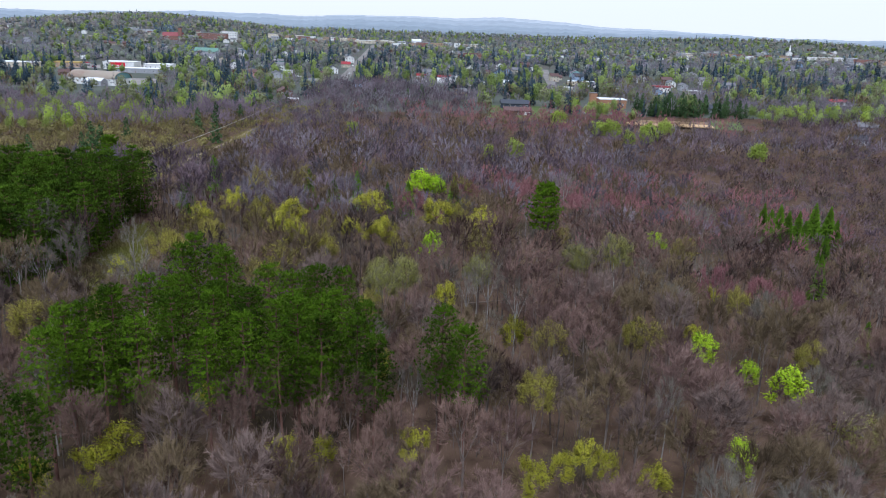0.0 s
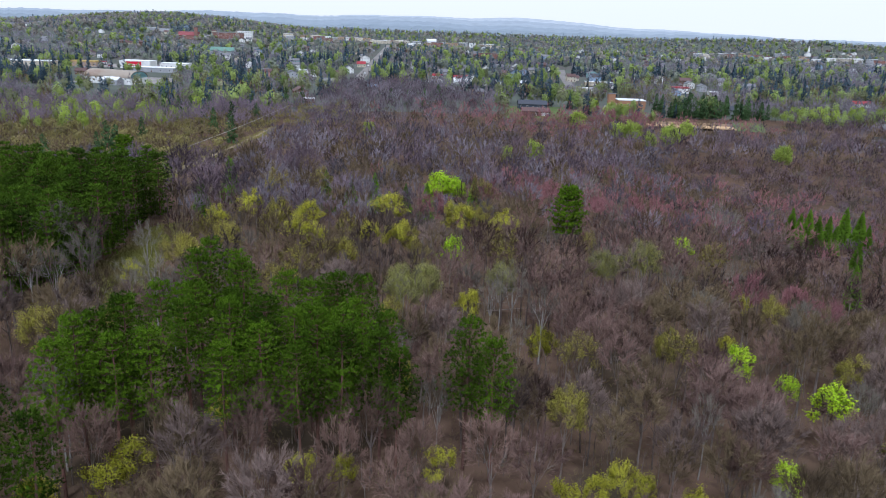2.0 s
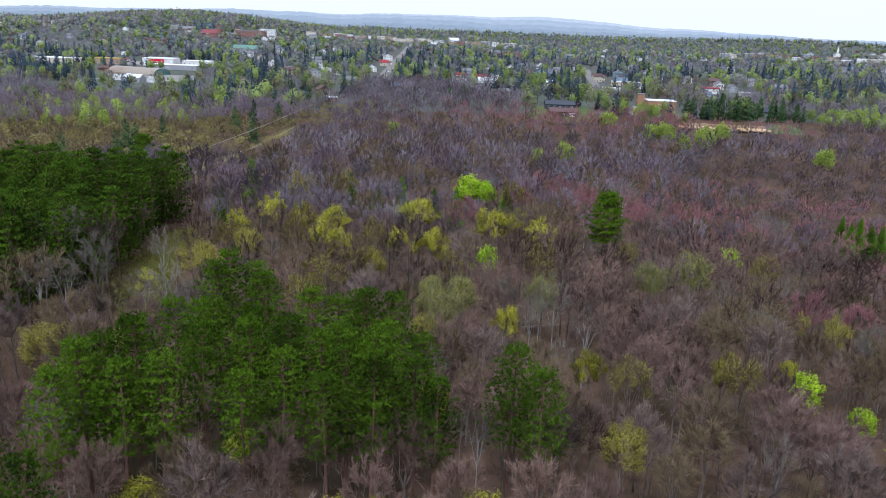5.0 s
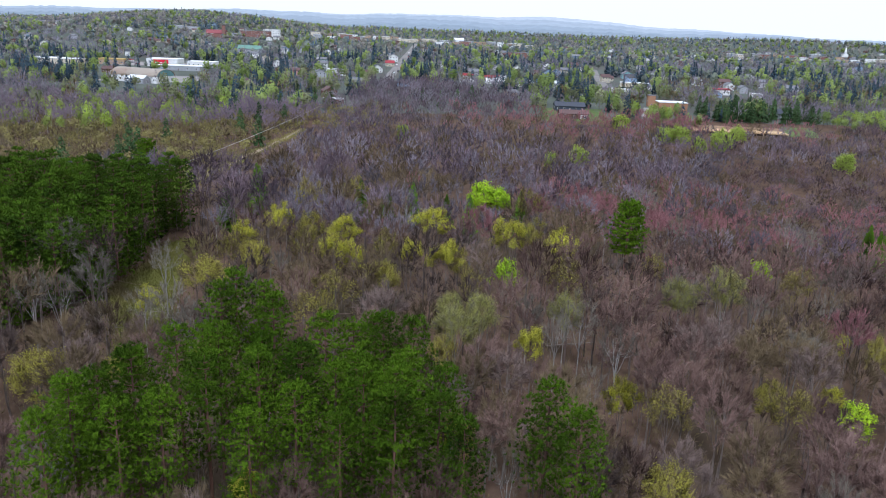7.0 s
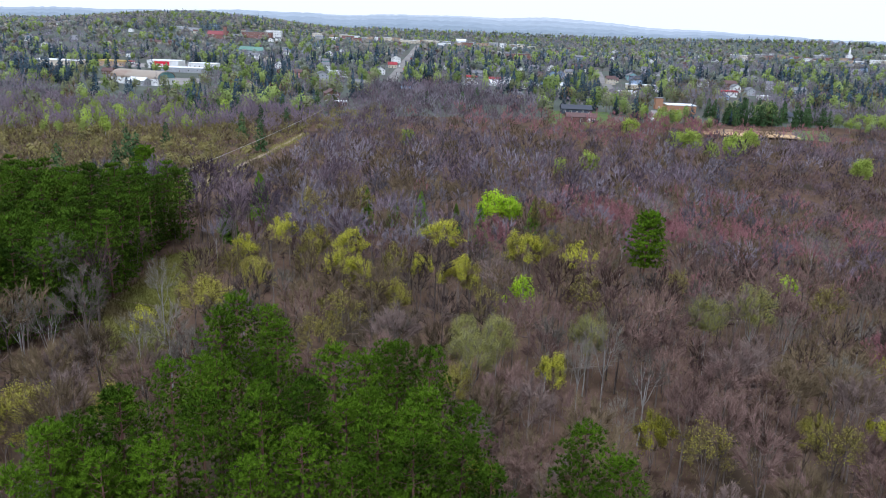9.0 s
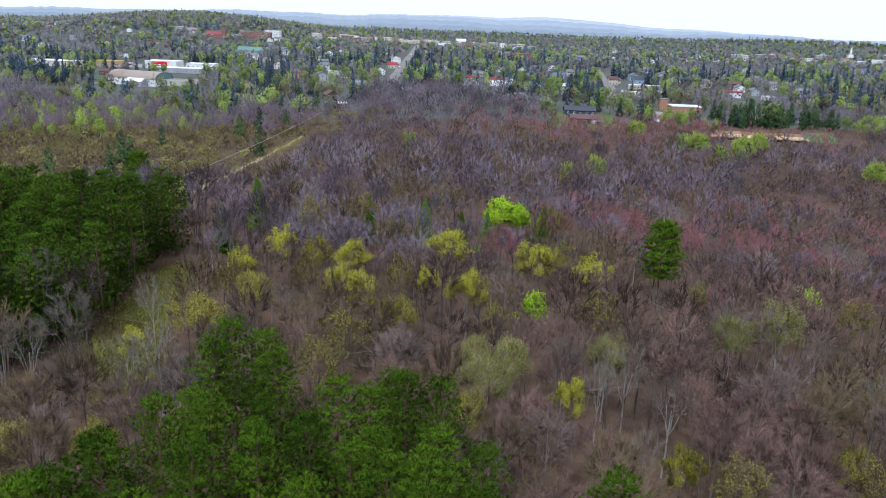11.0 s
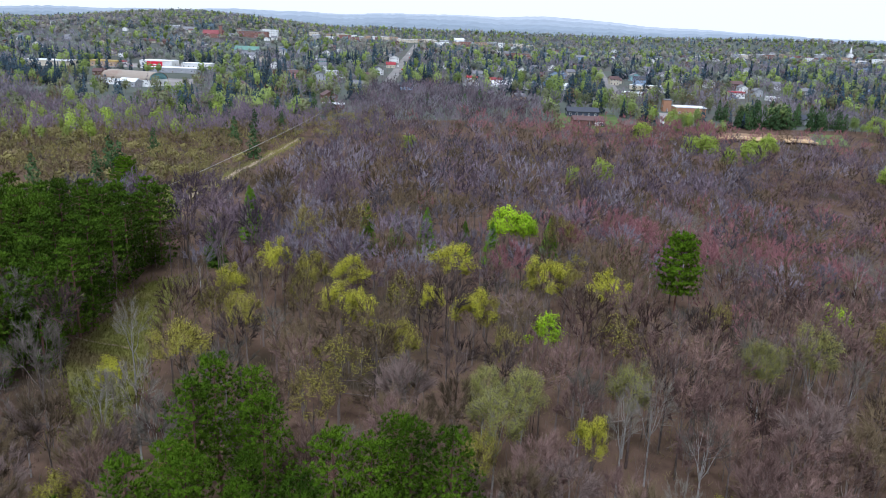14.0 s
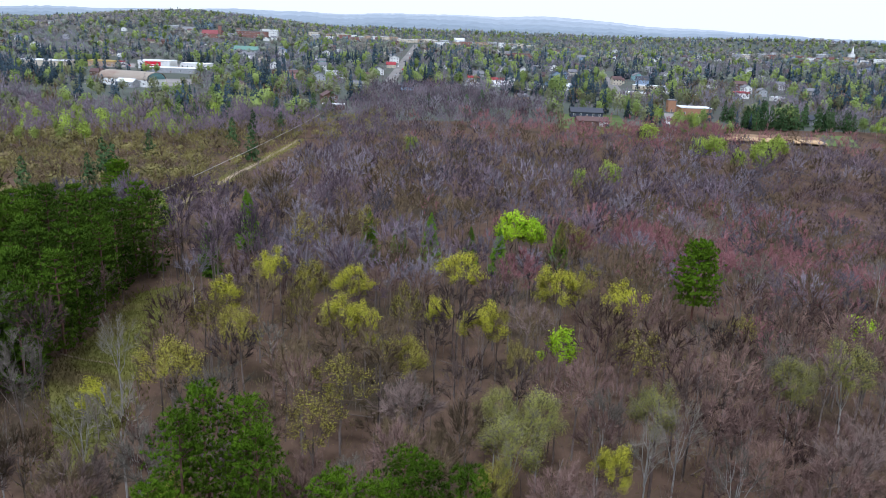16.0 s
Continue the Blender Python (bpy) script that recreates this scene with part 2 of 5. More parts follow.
# ---- ground ----
def ground_sheet():
    u = np.linspace(-1, 1, 241)
    xs = 60 * np.sinh(u * np.arcsinh(4800 / 60))
    w = np.linspace(-0.45, 1, 260)
    ys = 70 + 60 * np.sinh(w * np.arcsinh(4750 / 60))
    x, y = np.meshgrid(xs, ys)
    near = np.exp(-np.hypot(x, y - 150) / 300)
    z = ground_height(x, y) + near * (0.35 * np.sin(x * 0.31 + 1.3 * np.sin(y * 0.11)) + 0.3 * np.sin(y * 0.27 + x * 0.07))
    i = np.arange(len(ys) - 1)[:, None] * len(xs) + np.arange(len(xs) - 1)[None]
    i = i.ravel()[:, None]
    f = np.concatenate([i, i + 1, i + 1 + len(xs), i + len(xs)], 1)
    me = mesh_of("ground", np.stack([x, y, z], -1).reshape(-1, 3), f, LITTER, True)
    me.materials.append(LAWN)
    me.polygons.foreach_set("material_index", (np.repeat(ys[:-1], len(xs) - 1) > 465).astype(np.int32))
    return new("ground", me)


tagged(ground_sheet(), "brown leaf-littered woodland floor with greenish patches", "ground", kind="structure")


def patch_of_ground(name, outline, material, lift):
    """A sheet laid on the ground inside an outline of (x, y) corners."""
    bm = bmesh.new()
    bm.faces.new([bm.verts.new((x, y, 0)) for x, y in outline])
    bmesh.ops.triangulate(bm, faces=bm.faces[:])
    bmesh.ops.subdivide_edges(bm, edges=bm.edges[:], cuts=7, use_grid_fill=True)
    for v in bm.verts:
        x, y = v.co.x, v.co.y
        near = math.exp(-math.hypot(x, y - 150) / 300)
        v.co.z = float(ground_height(x, y)) + lift + near * (0.35 * math.sin(x * 0.31 + 1.3 * math.sin(y * 0.11)) + 0.3 * math.sin(y * 0.27 + x * 0.07))
    me = bpy.data.meshes.new(name)
    bm.to_mesh(me)
    bm.free()
    me.materials.append(material)
    return tagged(new(name, me), kind="structure")


# ---- trees ----
def unit(v):
    return v / (np.linalg.norm(v, axis=-1, keepdims=True) + 1e-9)


def sapling(seed, h, spread, shoots, twigs, width, low=0.4, limbs=4):
    """A thin young stem or a low brush: a slim trunk, a few limbs and a loose spray of twigs."""
    r = np.random.default_rng(seed)
    wood, twig = Geo(), Geo()
    lean = r.normal(0, 0.04, 2) * h
    fork = h * r.uniform(low, low + 0.1)
    base = 0.0078 * h + 0.02
    top = np.array([lean[0] * 0.5, lean[1] * 0.5, fork])
    wood.tube([(0, 0, -0.3), top], [base * 1.1, base * 0.7], 3)
    centre = np.array([lean[0], lean[1], (fork + h) / 2])
    radii = np.array([spread, spread, (h - fork) / 2])
    ends = centre + unit(r.normal(size=(limbs, 3)) + (0, 0, 0.4)) * radii * 0.7
    wood.blades(np.repeat(top[None], limbs, 0), ends - top, base * 0.9, r)
    at = centre + unit(r.normal(size=(shoots, 3))) * r.uniform(0.3, 0.9, (shoots, 1)) * radii
    way = unit(unit(at - top) + r.normal(0, 0.4, (shoots, 3)) + (0, 0, 0.2)) * r.uniform(0.25, 0.5, (shoots, 1)) * spread
    twig.blades(at, way, width * 1.3, r)
    n = shoots * twigs
    along = np.repeat(way, twigs, 0)
    way2 = unit(unit(along) + r.normal(0, 0.5, (n, 3)) + (0, 0, 0.12)) * r.uniform(0.15, 0.35, (n, 1)) * spread
    twig.blades(np.repeat(at, twigs, 0) + along * r.uniform(0.1, 1, (n, 1)), way2, width, r)
    return wood, twig


def hardwood(seed, h, spread, nodes=26, shoots=10, twigs=14, width=0.045, low=0.4, limbs=5, slim=1.0, leaves=0, leaf=0.3, leafy_share=0.6, clump=0.3, plain=False, vase=1.0):
    """A broadleaf tree: trunk, forking limbs and branches, shoots fanning to a domed crown, fine twigs, and clumps of leaves if any.
    plain: limbs as single blades, for trees far off."""
    r = np.random.default_rng(seed)
    wood, twig, leafy = Geo(), Geo(), Geo()
    fork = h * r.uniform(low - 0.04, low + 0.06)
    base = (0.0085 * h + 0.03) * slim
    lean = r.normal(0, 0.025, 2) * h
    top = np.array([lean[0] * 0.5, lean[1] * 0.5, fork])
    rise = h - fork
    centre = np.array([lean[0], lean[1], fork + rise * 0.5])
    radii = np.array([spread, spread, rise * 0.52])
    i = np.arange(nodes)
    up = 1 - 1.4 * (i + 0.5) / nodes
    az = i * 2.39996 + r.normal(0, 0.3, nodes)
    flat = np.sqrt(np.clip(1 - up**2, 0, 1))
    out = np.stack([flat * np.cos(az), flat * np.sin(az), up], 1)
    lobe = 1 + 0.16 * np.sin(az * 3 + seed) + 0.1 * np.sin(az * 5 + 2 * seed)
    at = centre + out * radii * (r.uniform(0.55, 0.86, nodes) * lobe)[:, None]
    at[:, :2] -= (at[:, :2] - lean) * (np.clip(-up, 0, 1) * 0.5 * vase)[:, None]
    knee = top * 0.5
    if plain:
        wood.tube([(0, 0, -0.4), top + (0, 0, 0.2 * rise)], [base * 1.15, base * 0.6], 3)
    else:
        knee = knee + (*r.normal(0, 0.1, 2), 0)
        wood.tube([(0, 0, -0.4), knee * 0.1, knee, top, top + (centre - top) * 0.8], [base * 1.3, base, base * 0.86, base * 0.7, base * 0.3], 6)
    group = ((az % (2 * np.pi)) / (2 * np.pi) * limbs).astype(int)
    for k in range(limbs):
        mine = np.flatnonzero(group == k)
        if not len(mine):
            continue
        start = knee + (top - knee) * r.uniform(0.65, 1.0)
        hub = start + (at[mine].mean(0) - start) * 0.55 + (0, 0, 0.04 * rise)
        if plain:
            wood.blades(start[None], (hub - start)[None] * 1.4, base * 0.6, r)
            wood.blades(np.repeat(hub[None], len(mine), 0), at[mine] - hub, base * 0.28, r)
            continue
        half = (start + hub) / 2 + (*r.normal(0, 0.12, 2), -0.04 * rise)
        wood.tube([start, half, hub], [base * 0.42, base * 0.32, base * 0.2], 4)
        for m in mine:
            bow = hub + (at[m] - hub) * (0.55, 0.55, 0.4) + r.normal(0, 0.1, 3)
            wood.tube([hub, bow, at[m]], [base * 0.18, base * 0.11, base * 0.03], 3)
    n = nodes * shoots
    stem = np.repeat(out, shoots, 0)
    back = unit(np.repeat(at, shoots, 0) - top)
    way = unit(stem * 0.5 + back * 0.5 + (0, 0, 0.35) + r.normal(0, 0.42, (n, 3))) * r.uniform(0.2, 0.42, (n, 1)) * spread
    root = np.repeat(at, shoots, 0) - back * r.uniform(0, 0.32, (n, 1)) * spread
    crown_face = unit(stem * (1, 1, 0.8) + (0, 0, 0.45) + r.normal(0, 0.4, (n, 3)))
    twig.blades(root, way, width * 1.5, r, crown_face)
    m = n * twigs
    along = np.repeat(way, twigs, 0)
    root2 = np.repeat(root, twigs, 0) + along * r.uniform(0.2, 1, (m, 1))
    way2 = unit(unit(along) + (0, 0, 0.15) + r.normal(0, 0.5, (m, 3))) * r.uniform(0.1, 0.26, (m, 1)) * spread
    twig.blades(root2, way2, width, r, np.repeat(crown_face, twigs, 0) + r.normal(0, 0.3, (m, 3)))
    if leaves:
        score = up + r.normal(0, 0.55, nodes)
        chosen = np.argsort(-score)[: max(2, int(nodes * leafy_share))]
        pick = (r.choice(chosen, leaves) * shoots + r.integers(0, shoots, leaves)).astype(int)
        leafy.leaves(root[pick] + way[pick] * r.uniform(0.35, 1.1, (leaves, 1)) + r.normal(0, clump, (leaves, 3)), leaf, r)
    return wood, twig, leafy


def pine_tree(seed, h, spread, whorls=15, per=7, tufts=9, needles=15, length=0.4, width=0.065, low=0.4, blunt=0.5):
    """A red pine: bare lower trunk, whorls of upswept boughs that carry tufts of needles."""
    r = np.random.default_rng(seed)
    wood, tuft = Geo(), Geo()
    sway = r.normal(0, 0.18, 2)
    wood.tube([(0, 0, -0.4), (0, 0, h * 0.3), (*sway, h * 0.7), (*(sway * 0.6), h * 0.98)], [0.23, 0.19, 0.12, 0.02], 6)
    spots, aims = [], []
    for w in range(whorls):
        u = (w + r.uniform(0, 0.7)) / whorls
        z = h * (low + (0.985 - low) * u)
        env = spread * (1 - u) ** blunt * (0.6 + 0.4 * min(1, u / 0.22)) * r.uniform(0.85, 1.12) + 0.3
        for b in range(per):
            a = 2 * np.pi * (b + 0.37 * w + r.uniform(-0.25, 0.25)) / per
            reach = env * r.uniform(0.72, 1.1)
            lift = reach * (0.1 + 0.45 * u)
            out = np.array([math.cos(a), math.sin(a), 0])
            start = np.array([*(sway * u), z - 0.12 * reach])
            end = start + out * reach + (0, 0, lift)
            if b % 2 == 0 and u > 0.55:
                wood.tube([start, (start + end) / 2 - (0, 0, 0.1 * lift), end - out * 0.2 * reach], [0.045, 0.03, 0.012], 3)
            f = r.uniform(0.12, 1.02, tufts)[:, None] ** 0.7
            side = np.array([-out[1], out[0], 0]) * r.normal(0, 0.2, tufts)[:, None] * reach
            spots.append(start + (end - start) * f + side * f + (0, 0, 0.12) + r.normal(0, 0.1, (tufts, 3)))
            aims.append(unit(out * 0.45 + (0, 0, 1.0) + r.normal(0, 0.25, (tufts, 3))))
    spots, aims = np.concatenate(spots), np.concatenate(aims)
    n = len(spots) * needles
    d = unit(np.repeat(aims, needles, 0) + unit(r.normal(size=(n, 3))) * 0.85)
    tuft.blades(np.repeat(spots, needles, 0), d * (length * r.uniform(0.7, 1.25, (n, 1))), width, r)
    return wood, tuft


def spruce_tree(seed, h, spread, layers, per, width):
    """A spruce or fir: a cone of drooping boughs down to the ground."""
    r = np.random.default_rng(seed)
    wood, bough = Geo(), Geo()
    wood.tube([(0, 0, -0.4), (0, 0, h * 0.5), (0, 0, h)], [0.16, 0.1, 0.01], 4)
    n = layers * per
    u = np.sort(r.uniform(0, 1, n)) ** 0.8
    z = h * (0.06 + 0.93 * u)
    a = r.uniform(0, 2 * np.pi, n)
    reach = spread * (1 - u) ** 0.8 * r.uniform(0.65, 1.1, n) + 0.15
    way = np.stack([reach * np.cos(a), reach * np.sin(a), reach * r.uniform(-0.35, 0.15, n)], 1)
    at = np.stack([way[:, 0] * 0.1, way[:, 1] * 0.1, z], 1)
    side = np.stack([-np.sin(a), np.cos(a), np.zeros(n)], 1) * (width * (0.4 + 0.6 * (1 - u)))[:, None]
    tip = at + way
    mid = at + way * 0.55
    drop = np.array((0, 0, 1)) * (reach * 0.22)[:, None]
    v = np.stack([at, mid + side - drop, tip, mid - side - drop, mid + drop * 0.5], 1)
    i = np.arange(n)[:, None] * 5
    bough.add(v, np.concatenate([i + (0, 1, 4), i + (1, 2, 4), i + (2, 3, 4), i + (3, 0, 4)], 1))
    return wood, bough


def round_tree(seed, h, spread, n, size, low=0.08, lobes=7):
    """A broad tree seen from far off: trunk and a lobed crown of leafy sprays."""
    r = np.random.default_rng(seed)
    wood, twig, leafy = Geo(), Geo(), Geo()
    wood.tube([(0, 0, -0.4), (0, 0, h * 0.5)], [0.2, 0.12], 3)
    c = unit(r.normal(size=(lobes, 3)) * (1, 1, 0.8)) * r.uniform(0.28, 0.52, (lobes, 1))
    c[0] = (0, 0, 0.5)
    rad = r.uniform(0.38, 0.56, (lobes, 1))
    k = r.integers(0, lobes, n)
    d = unit(r.normal(size=(n, 3)) + (0, 0, 0.35))
    half = np.array((spread, spread, h * (1 - low) / 2))
    at = (c[k] + d * rad[k] * r.uniform(0.8, 1.1, (n, 1))) * half + (0, 0, h * (1 + low) / 2)
    leafy.sprays(at, unit(d + c[k] * 0.8), size, r)
    return wood, twig, leafy


def cone_tree(seed, h, spread, n, size, blunt=0.75):
    """A conifer seen from far off: trunk and a ragged pointed crown of needle sprays."""
    r = np.random.default_rng(seed)
    wood, needle = Geo(), Geo()
    wood.tube([(0, 0, -0.4), (0, 0, h * 0.9)], [0.2, 0.04], 3)
    u = r.uniform(0, 1, n) ** 1.25
    a = r.uniform(0, 2 * np.pi, n)
    tier = 0.82 + 0.3 * np.sin(u * 24 + 2 * np.sin(a + seed))
    reach = spread * (1 - u) ** blunt * tier * r.uniform(0.7, 1.12, n)
    at = np.stack([reach * np.cos(a), reach * np.sin(a), h * (0.06 + 0.92 * u)], 1)
    needle.sprays(at, unit(np.stack([np.cos(a), np.sin(a), np.full(n, 0.75)], 1)), size * (0.6 + 0.6 * (1 - u)), r)
    return wood, needle


def tree_kind(name, parts, label, category, group, soft=False):
    """One tree as an Empty with its parts, far below the ground until it is copied into place."""
    root = tagged(new(name), label, category, group)
    for part_name, geo, material in parts:
        if geo.n:
            v, f = geo.arrays()
            round_it = part_name == "foliage" or (soft and part_name == "crown")
            swell = unit(round_normals(v, 0.9) * 0.7 + np.random.default_rng(len(v)).normal(0, 0.38 if part_name == "crown" else 0.2, v.shape))
            ob = new(part_name, mesh_of(part_name, v, facing_out(v, f, swell) if round_it else f, material))
            ob.parent = root
            if round_it:
                set_normals(ob.data, v, f, swell)
    return root


def plant(kind, x, y, size=1.0, turn=0.0, tall=None):
    m = pose(x, y, float(ground_height(x, y)), 0, 0, turn)
    ob = copy_thing(kind, m)
    ob.scale = (size, size, tall or size)
    return ob


def discard(kind):
    for o in (*kind.children_recursive, kind):
        bpy.data.objects.remove(o)


def scatter(variants, places, rng, lo=0.8, hi=1.2, soft=0.0):
    """Joined copies of variants (lists of geos, one a material) at (x, y); gives one Geo a material."""
    out = [Geo() for _ in variants[0]]
    places = np.asarray(places, float)
    which = rng.integers(0, len(variants), len(places))
    for k, geos in enumerate(variants):
        p = places[which == k]
        if not len(p):
            continue
        a, s = rng.uniform(0, 2 * np.pi, len(p)), rng.uniform(lo, hi, len(p))
        stretch = rng.uniform(0.85, 1.15, len(p))
        shade = rng.uniform(-0.42, 0.42, len(p))
        z = ground_height(p[:, 0], p[:, 1])
        for geo, o in zip(geos, out):
            if not geo.n:
                continue
            v, f = geo.arrays()
            x = v[None, :, 0] * np.cos(a)[:, None] - v[None, :, 1] * np.sin(a)[:, None]
            y = v[None, :, 0] * np.sin(a)[:, None] + v[None, :, 1] * np.cos(a)[:, None]
            w = np.stack([x * s[:, None] + p[:, :1], y * s[:, None] + p[:, 1:2], v[None, :, 2] * (s * stretch)[:, None] + z[:, None]], -1)
            ff = f[None] + (np.arange(len(p)) * len(v))[:, None, None]
            if not soft:
                o.add(w, ff, tone=np.repeat(shade, len(v)))
                continue
            d = round_normals(v) * soft + rng.normal(0, 0.3, v.shape) * (1 - soft)
            d = np.stack([d[None, :, 0] * np.cos(a)[:, None] - d[None, :, 1] * np.sin(a)[:, None], d[None, :, 0] * np.sin(a)[:, None] + d[None, :, 1] * np.cos(a)[:, None], np.broadcast_to(d[None, :, 2], x.shape)], -1)
            o.add(w, ff, d / np.linalg.norm(d, axis=-1, keepdims=True), np.repeat(shade, len(v)))
    return out


def stuff(name, geos, materials, label, category):
    """One uncountable mass: joined meshes under one Empty."""
    full = [(g, m) for g, m in zip(geos, materials) if g.n]
    soft = np.concatenate([s for g, m in full for s in g.soft])
    v, f, index, n = [], [], [], 0
    for k, (g, m) in enumerate(full):
        gv, gf = g.arrays()
        v.append(gv)
        f.append(gf + n)
        index.append(np.full(len(gf), k, np.int32))
        n += len(gv)
    v, f = np.concatenate(v), np.concatenate(f)
    f = facing_out(v, f, soft)
    me = mesh_of(name, v, f, full[0][1])
    for g, m in full[1:]:
        me.materials.append(m)
    me.polygons.foreach_set("material_index", np.concatenate(index))
    tone = np.concatenate([t for g, m in full for t in g.tone])
    me.attributes.new("tone", "FLOAT", "POINT").data.foreach_set("value", tone.astype(np.float32))
    if soft.any():
        set_normals(me, v, f, soft)
    return tagged(new(name, me), label, category, kind="stuff")

# ---- clearing and track ----
tagged(patch_of_ground("meadow_ground", [(-41, 144), (-47, 158), (-49, 166), (-48, 171), (-47, 179), (-46, 184), (-46, 196), (-39, 200), (-37, 198), (-39, 185), (-38, 171), (-36, 156), (-34.5, 147), (-36, 141), (-38.5, 137), (-40.5, 139)], MEADOW, 0.12), "mossy green woodland clearing with worn brown grass", "clearing")
tagged(patch_of_ground("corridor_ground", [(-60, 244), (-54.5, 244), (-53, 264), (-47.6, 322), (-42, 362), (-34.5, 406), (-38, 408), (-47, 362), (-53, 322), (-58, 264)], MEADOW, 0.12), "grassy cleared corridor through the shrubs", "clearing")
tagged(patch_of_ground("track", [(-57.6, 244), (-56.0, 244), (-54.0, 264), (-48.8, 322), (-43.4, 362), (-36.4, 406), (-37.8, 406), (-45.2, 362), (-50.7, 322), (-55.8, 264)], DIRT, 0.25), "sandy worn dirt track in a grassy corridor", "track")
tagged(patch_of_ground("footpath", [(-49.5, 168.78), (-46.3, 167.68), (-42.3, 166.78), (-39.7, 165.38), (-39.7, 164.82), (-42.3, 166.22), (-46.3, 167.12), (-49.5, 168.22)], TRODDEN, 0.22), "narrow worn footpath across the mossy clearing", "path")

# ---- single trees, by plan ----
rng = np.random.default_rng(5)
BUDDING = [(-20.4, 185.0, 0.84), (-6.8, 180.9, 0.86), (-7.5, 165.2, 0.89), (-4.3, 165.6, 0.72), (7.1, 172.7, 0.63), (13.7, 165.8, 0.85), (12.5, 188.2, 1.05), (-25.3, 172.0, 0.68), (28.7, 180.6, 1.01), (38.3, 175.8, 0.99), (23.8, 130.4, 0.61), (32.7, 114.4, 0.6), (9.7, 105.0, 0.6)]
OCHRE = [(-13.9, 182.2, 0.78), (1.9, 154.5, 0.89), (-27.2, 146.4, 1.01), (33.8, 186.7, 0.8), (9.1, 127.2, 0.6), (16.3, 167.5, 0.6), (-40.1, 111.6, 0.86), (-31.3, 114.6, 0.75), (53.8, 116.4, 0.6), (30.3, 91.5, 0.79), (81.1, 132.2, 0.66), (-21.2, 160.2, 0.81), (-22.1, 123.0, 0.6), (80.3, 107.8, 0.66)]
HALF_BUDDING = [(-14.6, 171.5, 0.6), (-26.1, 162.4, 0.75), (-7.0, 146.0, 0.9), (34.9, 154.9, 0.85), (82.7, 162.4, 0.82), (55.8, 168.4, 0.6), (37.9, 110.6, 0.77), (53.1, 110.2, 0.79), (2.3, 173.0, 0.69), (17.3, 154.5, 0.6), (-9.8, 137.3, 0.84), (-5.2, 219.1, 0.89), (-15.8, 205.5, 0.99), (39.3, 215.1, 0.9)]
PALE = [(12.3, 132.5, 0.92), (16.9, 139.1, 0.72), (54.0, 148.6, 0.75), (63.3, 150.7, 0.96), (31.1, 140.2, 0.74), (12.0, 141.0, 0.6)]
WHITE_BIRCHES = [(-35.2, 151.2, 0.74), (-45.9, 134.4, 0.85), (-33.9, 134.4, 0.73), (27.7, 131.8, 0.76), (32.3, 134.5, 0.87), (35.8, 127.2, 0.87), (29.9, 117.4, 0.6), (82.3, 150.2, 0.7), (74.5, 199.8, 0.91), (73.1, 224.6, 1.16), (67.6, 148.6, 0.6), (106.4, 199.1, 0.93), (105.0, 205.5, 0.96), (49.2, 91.4, 0.6), (14.7, 97.1, 0.6)]
GREY_BIG = [(-53.4, 157.5, 0.99), (-43.7, 142.8, 0.89)]
BROWN_BIG = [(-3.3, 94.7, 0.76), (5.7, 92.3, 0.99), (19.6, 83.7, 1.0), (-9.1, 86.4, 0.75), (2.0, 86.5, 0.75), (-8.1, 93.2, 0.75), (10.9, 86.4, 0.75), (7.5, 79.5, 0.75)]
OLIVE = [(75.1, 86.4, 0.87), (97.5, 116.5, 0.83)]
SMALL_BUDDING = [(-20.9, 84.8, 0.9), (-22.7, 80.4, 0.81), (-27.7, 77.3, 0.77), (-2.1, 85.2, 0.68), (2.3, 85.6, 0.6), (13.4, 86.9, 0.68), (-13.5, 97.3, 0.6), (31.1, 80.2, 0.6), (34.8, 82.2, 0.67), (36.9, 80.5, 0.6), (26.4, 76.6, 0.84), (41.0, 75.9, 0.71), (67.3, 122.3, 0.66), (-36.5, 145.8, 0.66), (82.1, 144.0, 0.6)]
FRESH = [(83.8, 177.6, 0.84), (24.2, 160.9, 0.9), (64.0, 111.5, 0.83), (68.6, 104.8, 0.6), (70.1, 97.0, 0.98), (53.6, 79.3, 0.64)]
MAIN_FRESH = [(28.3, 227.5, 1.0), (33.6, 229.5, 0.72)]
LIME = [(137, 364, 1.05), (131, 366, 0.8), (153, 356, 1.1), (150, 350, 0.6), (65, 306, 0.5), (141, 350, 0.65), (77, 312, 0.9), (11, 353, 0.6), (-50, 226, 0.6), (190, 320, 0.9), (118, 392, 0.9), (168, 372, 0.9)]
RED = [(23, 189), (42, 216), (72, 210), (84, 215), (52, 216), (89, 139), (78, 136), (96, 228), (90, 129), (74, 226), (62, 225)]
PINES = [(58, 192), (18, 95), (21, 92), (-27, 75), (-66, 251), (-31, 76)]
GROVE = [(-30, 97), (-28, 92), (-29, 87), (-18, 123), (-15, 126), (-13, 118), (-22, 107), (-24, 97), (-26, 94), (0, 120), (-6, 111), (5, 113), (7, 96), (9, 93), (-17, 98), (-12, 93), (-8, 96), (-3, 93), (2, 93), (-20, 92), (-21, 114), (-9, 110)]
SPRUCES = [(136, 219), (135, 213), (141, 218), (137, 207), (143, 211), (142, 206), (150, 214), (153, 211), (153, 207), (131, 180), (119, 163), (104, 125), (-37, 213), (-32, 232), (38, 220), (24.5, 219), (19, 226), (-4, 227), (10, 228), (38, 219), (-31, 230), (-31, 225), (-35, 207), (3, 235)]


SIGHT = [(-44, 150), (-42, 172), (-38, 186), (-32, 184), (-32, 166), (-31, 150), (-31, 138), (-38, 136)]


